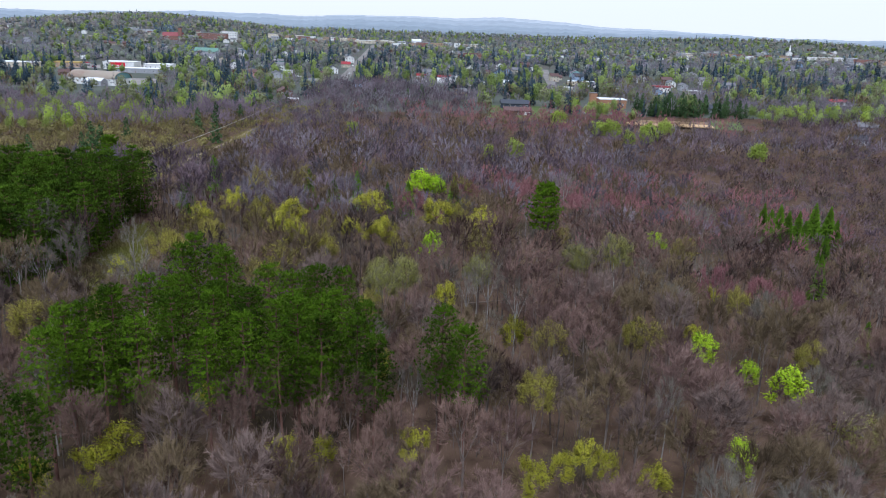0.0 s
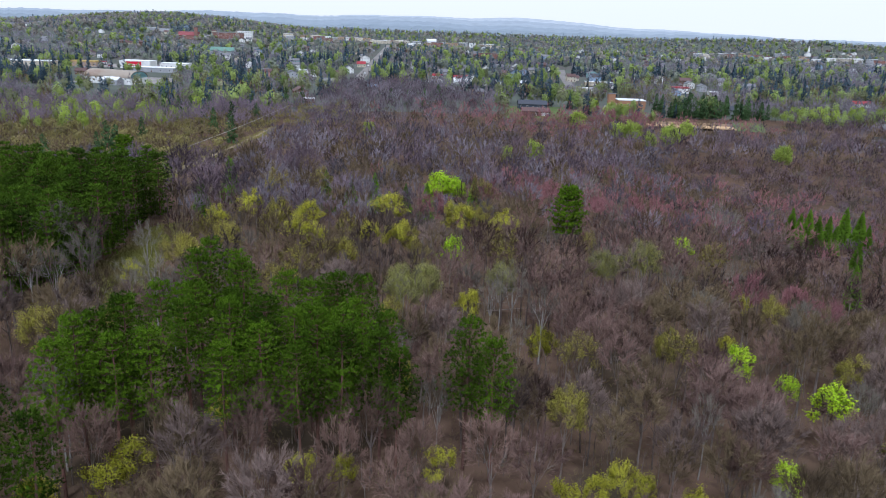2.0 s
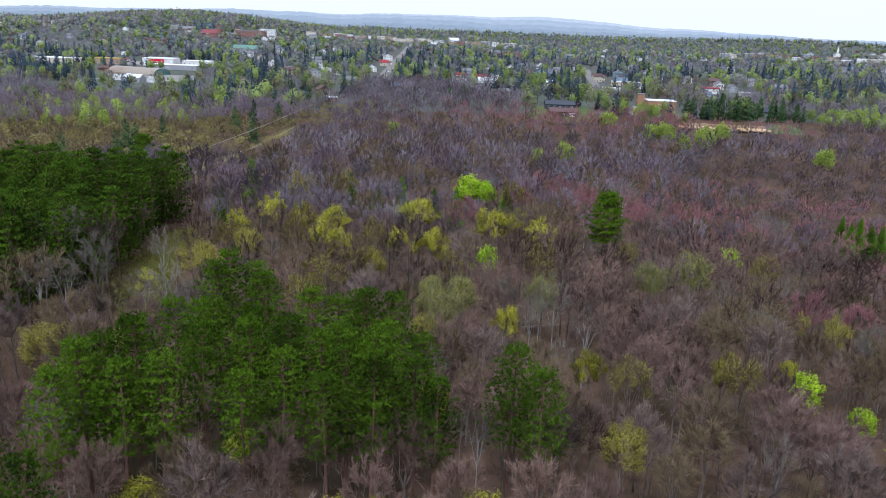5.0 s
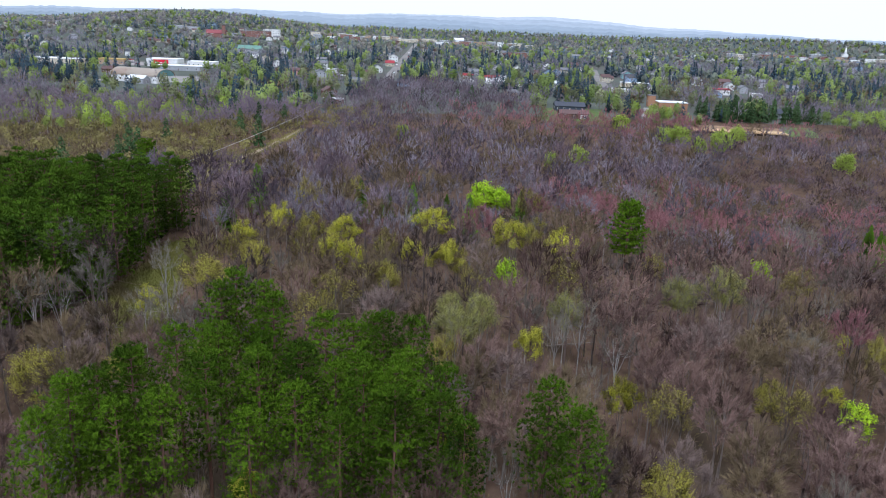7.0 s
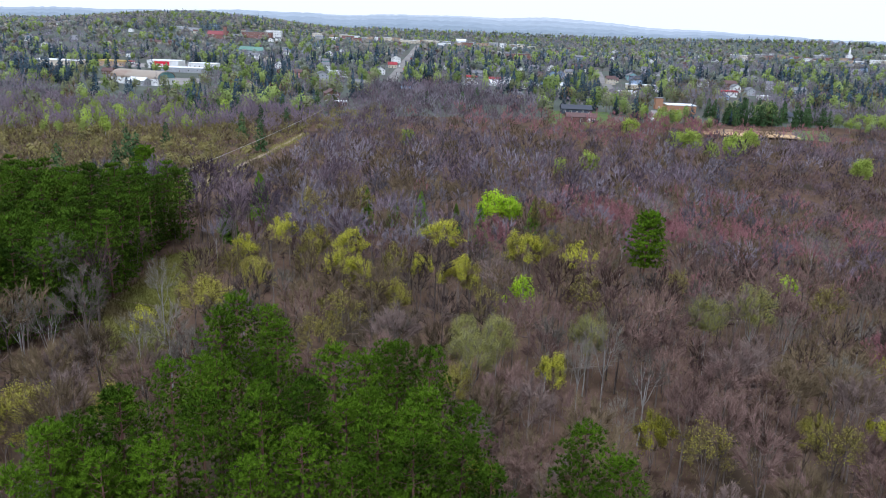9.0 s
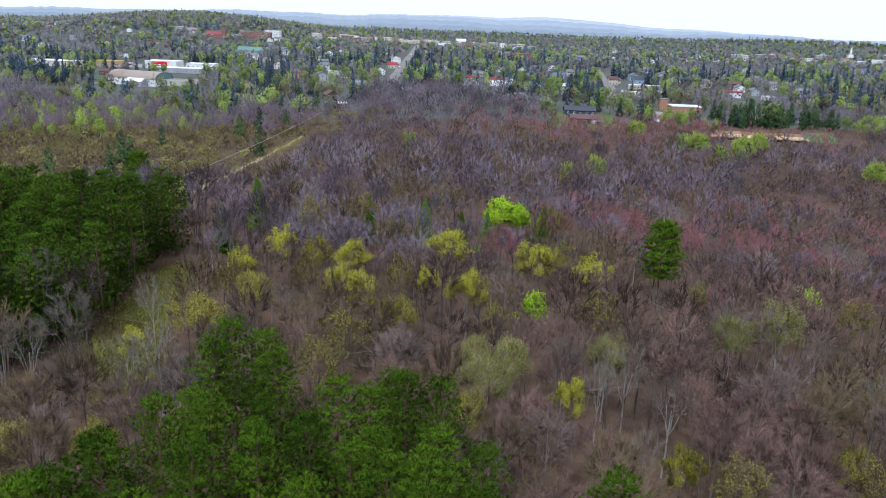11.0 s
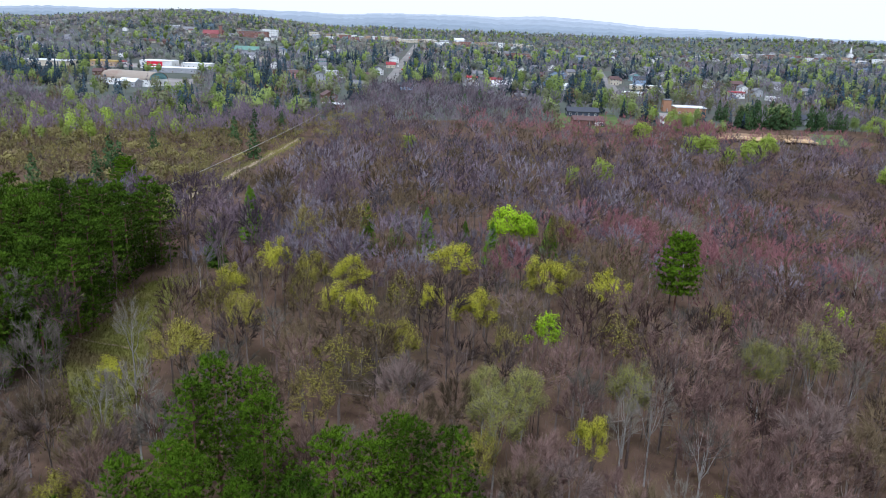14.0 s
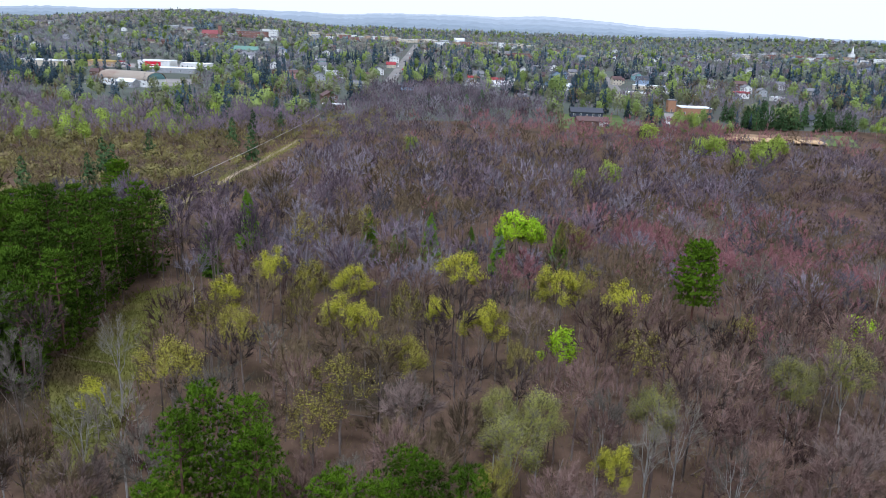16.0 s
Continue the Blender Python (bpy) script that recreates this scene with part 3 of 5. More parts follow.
def inside(x, y, outline):
    hit = False
    for (x0, y0), (x1, y1) in zip(outline, outline[1:] + outline[:1]):
        if (y0 > y) != (y1 > y) and x < x0 + (y - y0) * (x1 - x0) / (y1 - y0):
            hit = not hit
    return hit


GROVE_EDGE = [(-29, 86), (-30, 97), (-27, 103), (-25, 109), (-21, 124), (-14, 129), (-9, 116), (-4, 116), (-1, 123), (3, 121), (7, 110), (10, 98), (11, 91), (0, 92), (-10, 91), (-20, 90)]
DARK_EDGE = [(-47, 159), (-49, 166), (-48, 170), (-48, 178), (-47, 184), (-46, 195), (-44, 200), (-43.5, 206), (-47, 213), (-60, 214), (-80, 216), (-115, 225), (-125, 180), (-85, 140), (-58, 140)]
OPEN_GROUND = [[(-41, 144), (-47, 158), (-49, 166), (-48, 171), (-47, 179), (-46, 184), (-46, 196), (-39, 200), (-37, 198), (-39, 185), (-38, 171), (-36, 156), (-34.5, 147), (-36, 141), (-38.5, 137), (-40.5, 139)],
               [(-60, 244), (-54.5, 244), (-53, 264), (-47.6, 322), (-42, 362), (-34.5, 406), (-38, 408), (-47, 362), (-53, 322), (-58, 264)]]


def fill(outline, gap, seed, given=()):
    r = np.random.default_rng(seed)
    xs, ys = zip(*outline)
    got = list(given)
    for x in np.arange(min(xs), max(xs), gap):
        for y in np.arange(min(ys), max(ys), gap):
            p = (x + r.uniform(-0.4, 0.4) * gap, y + r.uniform(-0.4, 0.4) * gap)
            if inside(*p, outline) and all(math.hypot(p[0] - q[0], p[1] - q[1]) > gap * 0.62 for q in got):
                got.append(p)
    return [(float(x), float(y)) for x, y in got]


grove, dark_grove = fill(GROVE_EDGE, 5.4, 3, GROVE), fill(DARK_EDGE, 4.7, 4)
pine_kinds = []
for k in range(5):
    wood, tuft = pine_tree(20 + k, 20, 4.0, low=0.45)
    pine_kinds.append(tree_kind("pine", (("trunk", wood, PINE_BARK), ("crown", tuft, NEEDLES)), "green red pine with tufted crown and bare reddish trunk", "pine tree", "pines of the woodland", soft=True))
wood, tuft = pine_tree(27, 16.5, 5.2, 14, 9, 11, 13, 0.6, 0.15, low=0.34, blunt=0.36)
lone = tree_kind("pine", (("trunk", wood, PINE_BARK), ("crown", tuft, NEEDLES)), "broad dark green pine standing alone among hardwoods", "pine tree", "pines of the woodland", soft=True)
plant(lone, *PINES[0], 1.0, 0, 1.07)
plant(lone, *PINES[4], 0.85, 70)
discard(lone)
for k, (x, y) in enumerate(PINES[1:4] + PINES[5:] + grove):
    plant(pine_kinds[k % 5], x, y, rng.uniform(0.88, 1.12), rng.uniform(0, 360))
for kind in pine_kinds:
    discard(kind)
dark_kinds = []
for k in range(4):
    wood, tuft = pine_tree(30 + k, 16.4, 4.2, 15, 7, 7, 11, 0.55, 0.13, low=0.06, blunt=0.42)
    dark_kinds.append(tree_kind("pine", (("trunk", wood, PINE_BARK), ("crown", tuft, PLANT_NEEDLES)), "dense dark green plantation pine at the clearing's edge", "pine tree", "pines of the dark plantation", soft=True))
for k, (x, y) in enumerate(dark_grove):
    plant(dark_kinds[k % 4], x, y, rng.uniform(0.9, 1.08), rng.uniform(0, 360))
for kind in dark_kinds:
    discard(kind)
spruce_kinds = []
for k in range(3):
    wood, bough = spruce_tree(40 + k, 11.5, 2.6, 30, 18, 0.42)
    spruce_kinds.append(tree_kind("spruce", (("trunk", wood, BARK), ("crown", bough, PLANT_NEEDLES)), "small pointed green conifer among bare hardwoods", "spruce tree", "small conifers of the woodland"))
for k, (x, y) in enumerate(SPRUCES):
    plant(spruce_kinds[k % 3], x, y, rng.uniform(0.8, 1.15), rng.uniform(0, 360))
for kind in spruce_kinds:
    discard(kind)


def grow(name, places, count, seed, label, category, group, leaf_material=None, leaves=0, leaf=0.3, h=15.0, spread=3.9, twigs=TWIGS, bark=BARK, lo=0.85, hi=1.1, **shape):
    """Trees of one look from `count` shapes; places are (x, y) or (x, y, width of the crown as a share)."""
    kinds = []
    for k in range(count):
        wood, twig, leafy = hardwood(seed + k, h, spread, leaves=leaves, leaf=leaf, **shape)
        kinds.append(tree_kind(name, (("trunk", wood, bark), ("crown", twig, twigs), ("foliage", leafy, leaf_material)), label, category, group))
    for k, (x, y, *wide) in enumerate(places):
        size = wide[0] * 1.12 if wide else rng.uniform(lo, hi)
        plant(kinds[k % count], x, y, size, rng.uniform(0, 360), 0.6 + 0.4 * wide[0] if wide else size * rng.uniform(0.9, 1.1))
    for kind in kinds:
        discard(kind)


grow("budding_tree", BUDDING, 5, 50, "hardwood with bright yellow-green spring buds on grey twigs", "tree", "budding trees", BUD_LEAF, 8500, 0.145, h=14.4, spread=3.5, twigs=SOFT_TWIGS, leafy_share=0.7)
grow("budding_tree", OCHRE, 5, 250, "hardwood with sparse ochre-green buds on grey twigs", "tree", "budding trees", OCHRE_LEAF, 7500, 0.13, h=14.2, spread=3.6, twigs=SOFT_TWIGS, leafy_share=0.75)
grow("budding_tree", HALF_BUDDING, 4, 350, "hardwood with a thin veil of olive-tan buds", "tree", "budding trees", OCHRE_LEAF, 2400, 0.15, spread=3.9, twigs=SOFT_TWIGS, leafy_share=0.9)
grow("aspen", PALE, 4, 60, "pale aspen with soft grey-green catkins", "aspen tree", "pale aspens", PALE_LEAF, 13000, 0.125, h=16, spread=3.7, twigs=PALE_TWIGS, bark=PALE_BARK, slim=0.85, leafy_share=1.0, clump=0.4)
grow("white_birch", WHITE_BIRCHES, 4, 360, "bare birch with a white trunk and pale grey twigs", "birch tree", "white birches", h=15.5, spread=3.6, twigs=PALE_TWIGS, bark=PALE_BARK, slim=0.85, low=0.45, shoots=6, width=0.026)
grow("bare_tree", GREY_BIG, 2, 390, "large leafless grey hardwood beside the dark pines", "tree", "bare hardwoods", h=15.5, spread=4.2, twigs=PALE_TWIGS)
grow("bare_tree", BROWN_BIG, 4, 395, "leafless grey-brown hardwood with a dense round crown beside the pines", "tree", "bare hardwoods", h=14.0, spread=3.9, twigs=TWIGS)
grow("leafy_tree", MAIN_FRESH, 2, 76, "broad tree in full vivid lime-green spring leaf", "tree", "bright green trees", FRESH_LEAF, 5200, 0.36, h=12.4, spread=3.6, low=0.28, leafy_share=1.0, clump=0.45)
grow("leafy_tree", FRESH, 3, 70, "slender tree in bright fresh green spring leaf", "tree", "bright green trees", FRESH_LEAF, 2600, 0.26, h=12.5, spread=2.8, low=0.34, leafy_share=0.8)
grow("leafy_tree", LIME, 3, 73, "tree in soft yellow-green spring leaf", "tree", "soft green trees", LIME_LEAF, 4200, 0.4, h=13, spread=4.1, low=0.2, leafy_share=1.0, clump=0.5)
grow("leafy_tree", OLIVE, 2, 97, "tree in thin olive-green spring leaf", "tree", "soft green trees", PALE_LEAF, 2400, 0.22, h=11, spread=3.0, low=0.3, leafy_share=1.0)
grow("small_budding_tree", SMALL_BUDDING, 4, 90, "small understory tree with vivid yellow-green buds", "tree", "small budding trees", BUD_LEAF, 3600, 0.165, h=10, spread=2.6, low=0.3, twigs=SOFT_TWIGS, nodes=18, leafy_share=0.7)
grow("red_maple", RED, 3, 80, "red maple with a haze of reddish buds", "maple tree", "red maples", h=14, spread=3.8, twigs=RED_TWIGS)

# ---- the bare woodland ----
taken = np.array([p[:2] for p in BUDDING + OCHRE + HALF_BUDDING + PALE + WHITE_BIRCHES + GREY_BIG + BROWN_BIG + OLIVE + SMALL_BUDDING + FRESH + MAIN_FRESH + LIME + RED + PINES + SPRUCES])


def free(x, y, room=4.0):
    if np.min(np.hypot(taken[:, 0] - x, taken[:, 1] - y)) < room:
        return False
    lane = taken[:, 0] - (taken[:, 1] - y) * (taken[:, 0] / taken[:, 1]) - x
    if np.any((np.abs(lane) < 2.8) & (taken[:, 1] - y > 0) & (taken[:, 1] - y < 8.5)):
        return False
    if abs(x - 54) < 7 and 172 < y < 193:
        return False
    if inside(x, y, GROVE_EDGE) or inside(x, y, DARK_EDGE):
        return False
    if inside(x, y, SIGHT) or (abs(x - 0.175 * (y - 50)) < 4.5 and 208 < y < 226):
        return False
    if 238 < y < 412 and -1 < x - (-52 + 0.14 * (y - 276)) < 7:
        return False
    return not any(inside(x, y, o) for o in OPEN_GROUND)


woods = []
wr = np.random.default_rng(9)
y = 58.0
while y < 466:
    gap = 5.0 if y < 240 else 5.5
    left, right = -0.62 * y - 12, 0.82 * y + 12
    for x in np.arange(left, right, gap):
        p = (x + wr.uniform(-0.6, 0.6) * gap, y + wr.uniform(-0.6, 0.6) * gap)
        if free(*p):
            woods.append(p)
    y += gap
woods = np.array(woods)
wx, wy = woods[:, 0], woods[:, 1]
dice = wr.uniform(0, 1, len(wx))
shrubby = (wx < -53 + 0.14 * (wy - 276)) & (wy > 228)
swamp = (wx > 118 + 0.1 * (wy - 200)) & (wy > 165) & (wy < 320)
reddish = (np.exp(-(((wx - 92) / 52) ** 2) - ((wy - 228) / 38) ** 2) * 0.75 + np.exp(-(((wx - 130) / 70) ** 2) - ((wy - 420) / 38) ** 2) * 0.8) > wr.uniform(0, 1, len(wx))
mosaic = np.array([noise.noise(Vector((p / 28, q / 28, 1.7))) for p, q in woods]) + wr.normal(0, 0.3, len(wx))
outside = ((wx > 84) & (wx < 172) & (wy > 424)) | ((wx >= 172) & (wx < 262) & (wy > 408))
woods, wx, wy, dice, shrubby, swamp, reddish, mosaic = (q[~outside] for q in (woods, wx, wy, dice, shrubby, swamp, reddish, mosaic))
order = np.argsort(wy + 0.3 * np.abs(wx - 18))
near = np.zeros(len(wx), bool)
near[order[:318]] = True
tone = np.where(mosaic < -0.28, 3, np.where(mosaic < -0.02, 1, np.where(mosaic < 0.22, 0, 2)))
tone = np.where(dice > 0.935, 4, tone)
TONES = [(TWIGS, BARK, "leafless brown hardwood with a domed crown of fine twigs"), (GREY_TWIGS, BARK, "leafless grey hardwood with a domed crown of fine twigs"),
         (WARM_TWIGS, BARK, "leafless hardwood with reddish-brown bare twigs"), (SOFT_TWIGS, BARK, "hardwood with tan twigs just breaking bud"), (PALE_TWIGS, PALE_BARK, "bare white-barked birch with pale twigs")]
for k, (twigs, bark, label) in enumerate(TONES):
    grow("birch" if k == 4 else "bare_tree", [tuple(p) for p in woods[near & (tone == k)]], 4, 100 + 5 * k, label, "birch tree" if k == 4 else "tree", "bare hardwoods", h=13.6, twigs=twigs, bark=bark,
         lo=0.72, hi=1.12, spread=3.7 if k < 4 else 3.1, slim=0.95 if k < 4 else 0.75, low=0.48, width=0.045 if k < 4 else 0.032)
mid = [hardwood(120 + k, 13.8, 3.9, 18, 5, 8, 0.085, low=0.48, plain=True) for k in range(8)]
far = [hardwood(130 + k, 13.5, 4.3, 14, 4, 5, 0.17, low=0.3, plain=True, slim=0.7) for k in range(6)]
beside = (wx < -32 + 0.14 * (wy - 276)) & (wx > -53 + 0.14 * (wy - 276)) & (wy > 240)
HEAD = [(-16, 524), (-4, 640), (44, 648), (74, 585), (92, 500), (94, 462), (-32, 462)]
head = np.array(fill(HEAD, 5.6, 12))
geos, mats = [], []
for k, twigs in enumerate((HAZED_TWIGS, HAZED_GREY, MAUVE_TWIGS)):
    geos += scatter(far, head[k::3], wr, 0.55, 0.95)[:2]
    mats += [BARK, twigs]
for k, (twigs, bark, label) in enumerate(TONES):
    m = ~near & ~shrubby & ~reddish & (tone == k)
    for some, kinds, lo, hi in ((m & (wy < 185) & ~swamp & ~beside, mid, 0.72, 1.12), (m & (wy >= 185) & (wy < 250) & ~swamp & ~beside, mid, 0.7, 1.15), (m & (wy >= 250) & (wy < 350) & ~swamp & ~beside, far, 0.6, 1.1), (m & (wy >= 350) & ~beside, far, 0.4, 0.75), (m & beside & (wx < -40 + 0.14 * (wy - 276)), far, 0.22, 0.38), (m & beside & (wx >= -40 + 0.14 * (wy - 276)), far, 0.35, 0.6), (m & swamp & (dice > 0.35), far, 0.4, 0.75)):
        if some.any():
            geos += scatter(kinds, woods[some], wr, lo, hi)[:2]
            # From 185 m on, most twigs switch to the haze-tinted colours.
            mats += [bark, (HAZED_TWIGS, HAZED_GREY, MAUVE_TWIGS, SOFT_TWIGS, HAZED_GREY)[k] if woods[some][:, 1].min() >= 185 else twigs]
back = np.stack([wr.uniform(-75, 85, 420), wr.uniform(-45, 60, 420)], 1)
geos += scatter(far, back[::2], wr, 0.75, 1.1)[:2] + scatter(far, back[1::2], wr, 0.75, 1.1)[:2]
mats += [BARK, TWIGS, BARK, GREY_TWIGS]
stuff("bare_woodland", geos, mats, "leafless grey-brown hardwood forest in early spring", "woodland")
red = scatter(far, woods[reddish & ~near & ~shrubby], wr, 0.5, 0.95)
stuff("maple_woodland", red[:2], [BARK, RED_TWIGS], "leafless red maples with reddish buds", "woodland")


def clear(x, y):
    return np.array([not any(inside(p, q, o) for o in OPEN_GROUND) for p, q in zip(x, y)])


bush = [hardwood(140 + k, 3.8, 2.5, 9, 4, 3, 0.12, low=0.1, limbs=3, plain=True) for k in range(4)]
sx, sy = wr.uniform(-280, -30, 3600), wr.uniform(215, 450, 3600)
keep = (sx < -55 + 0.14 * (sy - 276)) & (sx > -0.62 * sy) & clear(sx, sy) & np.array([not inside(p, q, DARK_EDGE) for p, q in zip(sx, sy)])
spots = np.stack([sx, sy], 1)[keep]
leafy_bush = [round_tree(145 + k, 4.0, 2.4, 100, 0.5, 0.02, 9) for k in range(4)]
OLIVE_LEAF = node_material("olive_bush_leaves", (0.14, 0.125, 0.056), (0.275, 0.245, 0.088), 0.05, 0.6, third=(0.2, 0.15, 0.09), third_size=0.05, thin=0.25)
third = np.array([noise.noise(Vector((p / 22, q / 22, 8.1))) for p, q in spots]) + wr.normal(0, 0.22, len(spots))
third = np.digitize(third, (-0.32, -0.02, 0.27))
shrubs = scatter(bush, spots[third == 1], wr, 0.6, 1.6) + scatter(leafy_bush, spots[third == 2], wr, 0.6, 1.5, soft=0.75) + scatter(bush, spots[third == 3], wr, 0.6, 1.5)[:2] + scatter(bush, spots[third == 0], wr, 0.8, 2.0)[:2]
stuff("shrub_thicket", shrubs, [BARK, OLIVE_TWIGS, OLIVE_LEAF, BARK, TAN_TWIGS, OLIVE_LEAF, BARK, OLIVE_TWIGS, BARK, SOFT_TWIGS], "olive-brown budding shrub thicket on wet ground", "shrubs")
swx, swy = wr.uniform(112, 290, 2300), wr.uniform(165, 340, 2300)
marsh = scatter(bush, np.stack([swx, swy], 1)[swx < 0.85 * swy + 15], wr, 0.5, 1.2)
stuff("alder_thicket", marsh[:2], [BARK, MAUVE_TWIGS], "dark purplish alder thicket on wet ground", "shrubs")
saplings = [sapling(150 + k, 7, 1.5, 10, 4, 0.055) for k in range(4)]
ux, uy = wr.uniform(-80, 130, 2600), wr.uniform(60, 240, 2600)
keep = (ux > -0.55 * uy - 5) & (ux < 0.75 * uy + 8) & clear(ux, uy)
brush = [sapling(155 + k, 1.6, 1.2, 6, 3, 0.05, 0.1, 2) for k in range(4)]
bx, by = wr.uniform(-70, 120, 8000), wr.uniform(62, 215, 8000)
keep_b = (bx > -0.55 * by - 5) & (bx < 0.75 * by + 8) & clear(bx, by)
low_brush = scatter(brush, np.stack([bx, by], 1)[keep_b], wr, 0.5, 1.4)
under = scatter(saplings, np.stack([ux, uy], 1)[keep], wr, 0.35, 1.2)
stuff("undergrowth", under[:2] + low_brush[:2], [BARK, TWIGS, BARK, TAN_TWIGS], "thin bare saplings and brush on the woodland floor", "undergrowth")

# ---- edge of the town: light green birches, conifers, a hedge of trees behind the woods ----
edge_leafy = [round_tree(200 + k, 11.5, 3.2, 420, 0.6, 0.14, 12) for k in range(4)]
edge_pine = [cone_tree(210 + k, 14, 3.2, 420, 0.85, 0.5) for k in range(3)]
EDGE_CONIFERS = [(-99, 444), (-74, 424), (-63, 389), (-119, 478), (-47, 424), (-42, 441), (-79, 287), (-97, 270), (-68, 256), (-49, 349), (-82, 276), (-86, 300), (-140, 503), (-135, 498), (-130, 496), (-104, 470), (-89, 467), (-86, 513), (-53, 459), (-45, 472), (-38, 502), (-80, 504), (-74, 513), (-67, 497), (-61, 522), (-49, 513), (-94, 460), (-110, 489), (-77, 461), (-58, 413), (-89, 360), (-28, 507), (39, 510), (49, 502), (59, 512), (29, 529), (147, 510), (155, 518), (162, 512)]
pines_right = [(float(p), float(q)) for p, q in zip(wr.uniform(200, 268, 58), wr.uniform(462, 505, 58))]
kinds = [tree_kind("pine", (("trunk", w, PINE_BARK), ("crown", t, EDGE_NEEDLES)), "dark bushy pine at the edge of the town", "pine tree", "pines at the edge of town", soft=True) for w, t in edge_pine]
for k, (x, y) in enumerate(EDGE_CONIFERS + pines_right):
    plant(kinds[k % 3], x, y, rng.uniform(0.65, 1.05), rng.uniform(0, 360))
for kind in kinds:
    discard(kind)
LIGHT = [(-101, 417), (-98, 421), (-175, 509), (-184, 481), (-150, 476), (-144, 502), (-144, 390), (-132, 435), (-149, 454), (-170, 443), (-152, 458), (-133, 446), (-109, 444), (-123, 388), (-161, 435), (-144, 425), (-177, 453), (-185, 471), (-117, 434), (-137, 406), (-101, 435), (-157, 412), (-126, 460), (-84, 459), (-167, 480)]
kinds = [tree_kind("birch", (("trunk", w, PALE_BARK), ("crown", t, GREY_TWIGS), ("foliage", l, (SPRING_LEAF, LIME_LEAF)[i % 2])), "young birch in light green spring leaf", "birch tree", "light green birches") for i, (w, t, l) in enumerate(edge_leafy)]
belt = [(float(p), float(q)) for p, q in zip(wr.uniform(84, 360, 270), wr.uniform(425, 474, 270)) if not (84 < p < 150 or 176 < p < 262)]
for k, (x, y) in enumerate(LIGHT + belt[:40]):
    plant(kinds[k % 4], x, y, rng.uniform(0.7, 1.1), rng.uniform(0, 360))
for kind in kinds:
    discard(kind)
fringe = np.array([(p, q) for p, q in zip(wr.uniform(-250, -30, 640), wr.uniform(385, 520, 640)) if p < -50 + 0.14 * (q - 276) and not (p > -62 and q > 455)])
green = (fringe[:, 0] < -78) & (wr.uniform(0, 1, len(fringe)) < 0.26)
g = scatter(far, fringe[~green], wr, 0.55, 0.95)[:2] + scatter(edge_leafy, fringe[green], wr, 0.6, 0.95, soft=0.8)
gap = np.stack([wr.uniform(-62, 6, 330), wr.uniform(404, 498, 330)], 1)
gap = gap[(gap[:, 0] > -32 + 0.14 * (gap[:, 1] - 412)) | (gap[:, 1] > 440)]
g += scatter(bush, gap[::2], wr, 0.7, 1.5)[:2] + scatter(leafy_bush, gap[1::2], wr, 0.6, 1.3)
stuff("fringe_woodland", g, [BARK, HAZED_TWIGS, PALE_BARK, GREY_TWIGS, SPRING_LEAF, BARK, HAZED_TWIGS, BARK, TAN_TWIGS, OLIVE_LEAF], "bare purplish and light green young trees behind the shrubs", "woodland")
verge = np.stack([wr.uniform(84, 262, 620), wr.uniform(408, 462, 620)], 1)
yard_side = (verge[:, 0] > 174) & (verge[:, 0] < 236) & (verge[:, 1] > 405)
verge = verge[~yard_side & ~((verge[:, 0] > 176) & (verge[:, 1] > 440)) & ~((verge[:, 0] < 146) & (verge[:, 1] > 452)) & ~((verge[:, 0] > 215) & (verge[:, 0] < 252) & (verge[:, 1] > 414))]
g = scatter(edge_leafy, belt[40:], wr, 0.6, 1.0, soft=0.8) + scatter(bush, verge[::2], wr, 0.45, 0.9)[:2] + scatter(leafy_bush, verge[1::2], wr, 0.35, 0.75, soft=0.75)
stuff("belt_of_trees", g, [BARK, TAN_TWIGS, TOWN_GREEN, BARK, RED_TWIGS, BARK, TAN_TWIGS, OLIVE_LEAF], "soft green budding trees along the town's edge", "trees")

# ---- grass, snags and fallen trunks ----
gr = np.random.default_rng(77)


def sprigs(outline, count, high, margin=1.5):
    """Blades of grass over an outline and a little past its edge."""
    xs, ys = zip(*outline)
    p = np.stack([gr.uniform(min(xs) - margin, max(xs) + margin, count * 3), gr.uniform(min(ys) - margin, max(ys) + margin, count * 3)], 1)
    jit = p + gr.normal(0, margin, p.shape)
    p = p[[inside(a, b, outline) for a, b in jit]]
    near_fade = np.exp(-np.hypot(p[:, 0], p[:, 1] - 150) / 300)
    z = ground_height(p[:, 0], p[:, 1]) + near_fade * (0.35 * np.sin(p[:, 0] * 0.31 + 1.3 * np.sin(p[:, 1] * 0.11)) + 0.3 * np.sin(p[:, 1] * 0.27 + p[:, 0] * 0.07))
    way = gr.normal(0, 0.35, (len(p), 3)) * high + (0, 0, high)
    return Geo().blades(np.column_stack([p, z]), way, high * 0.5, gr)


stuff("clearing_grass", [sprigs(OPEN_GROUND[0], 9000, 0.45), sprigs(OPEN_GROUND[1], 9000, 0.6)], [MEADOW, OLIVE_TWIGS], "tufts of green and brown grass in the clearings", "grass")


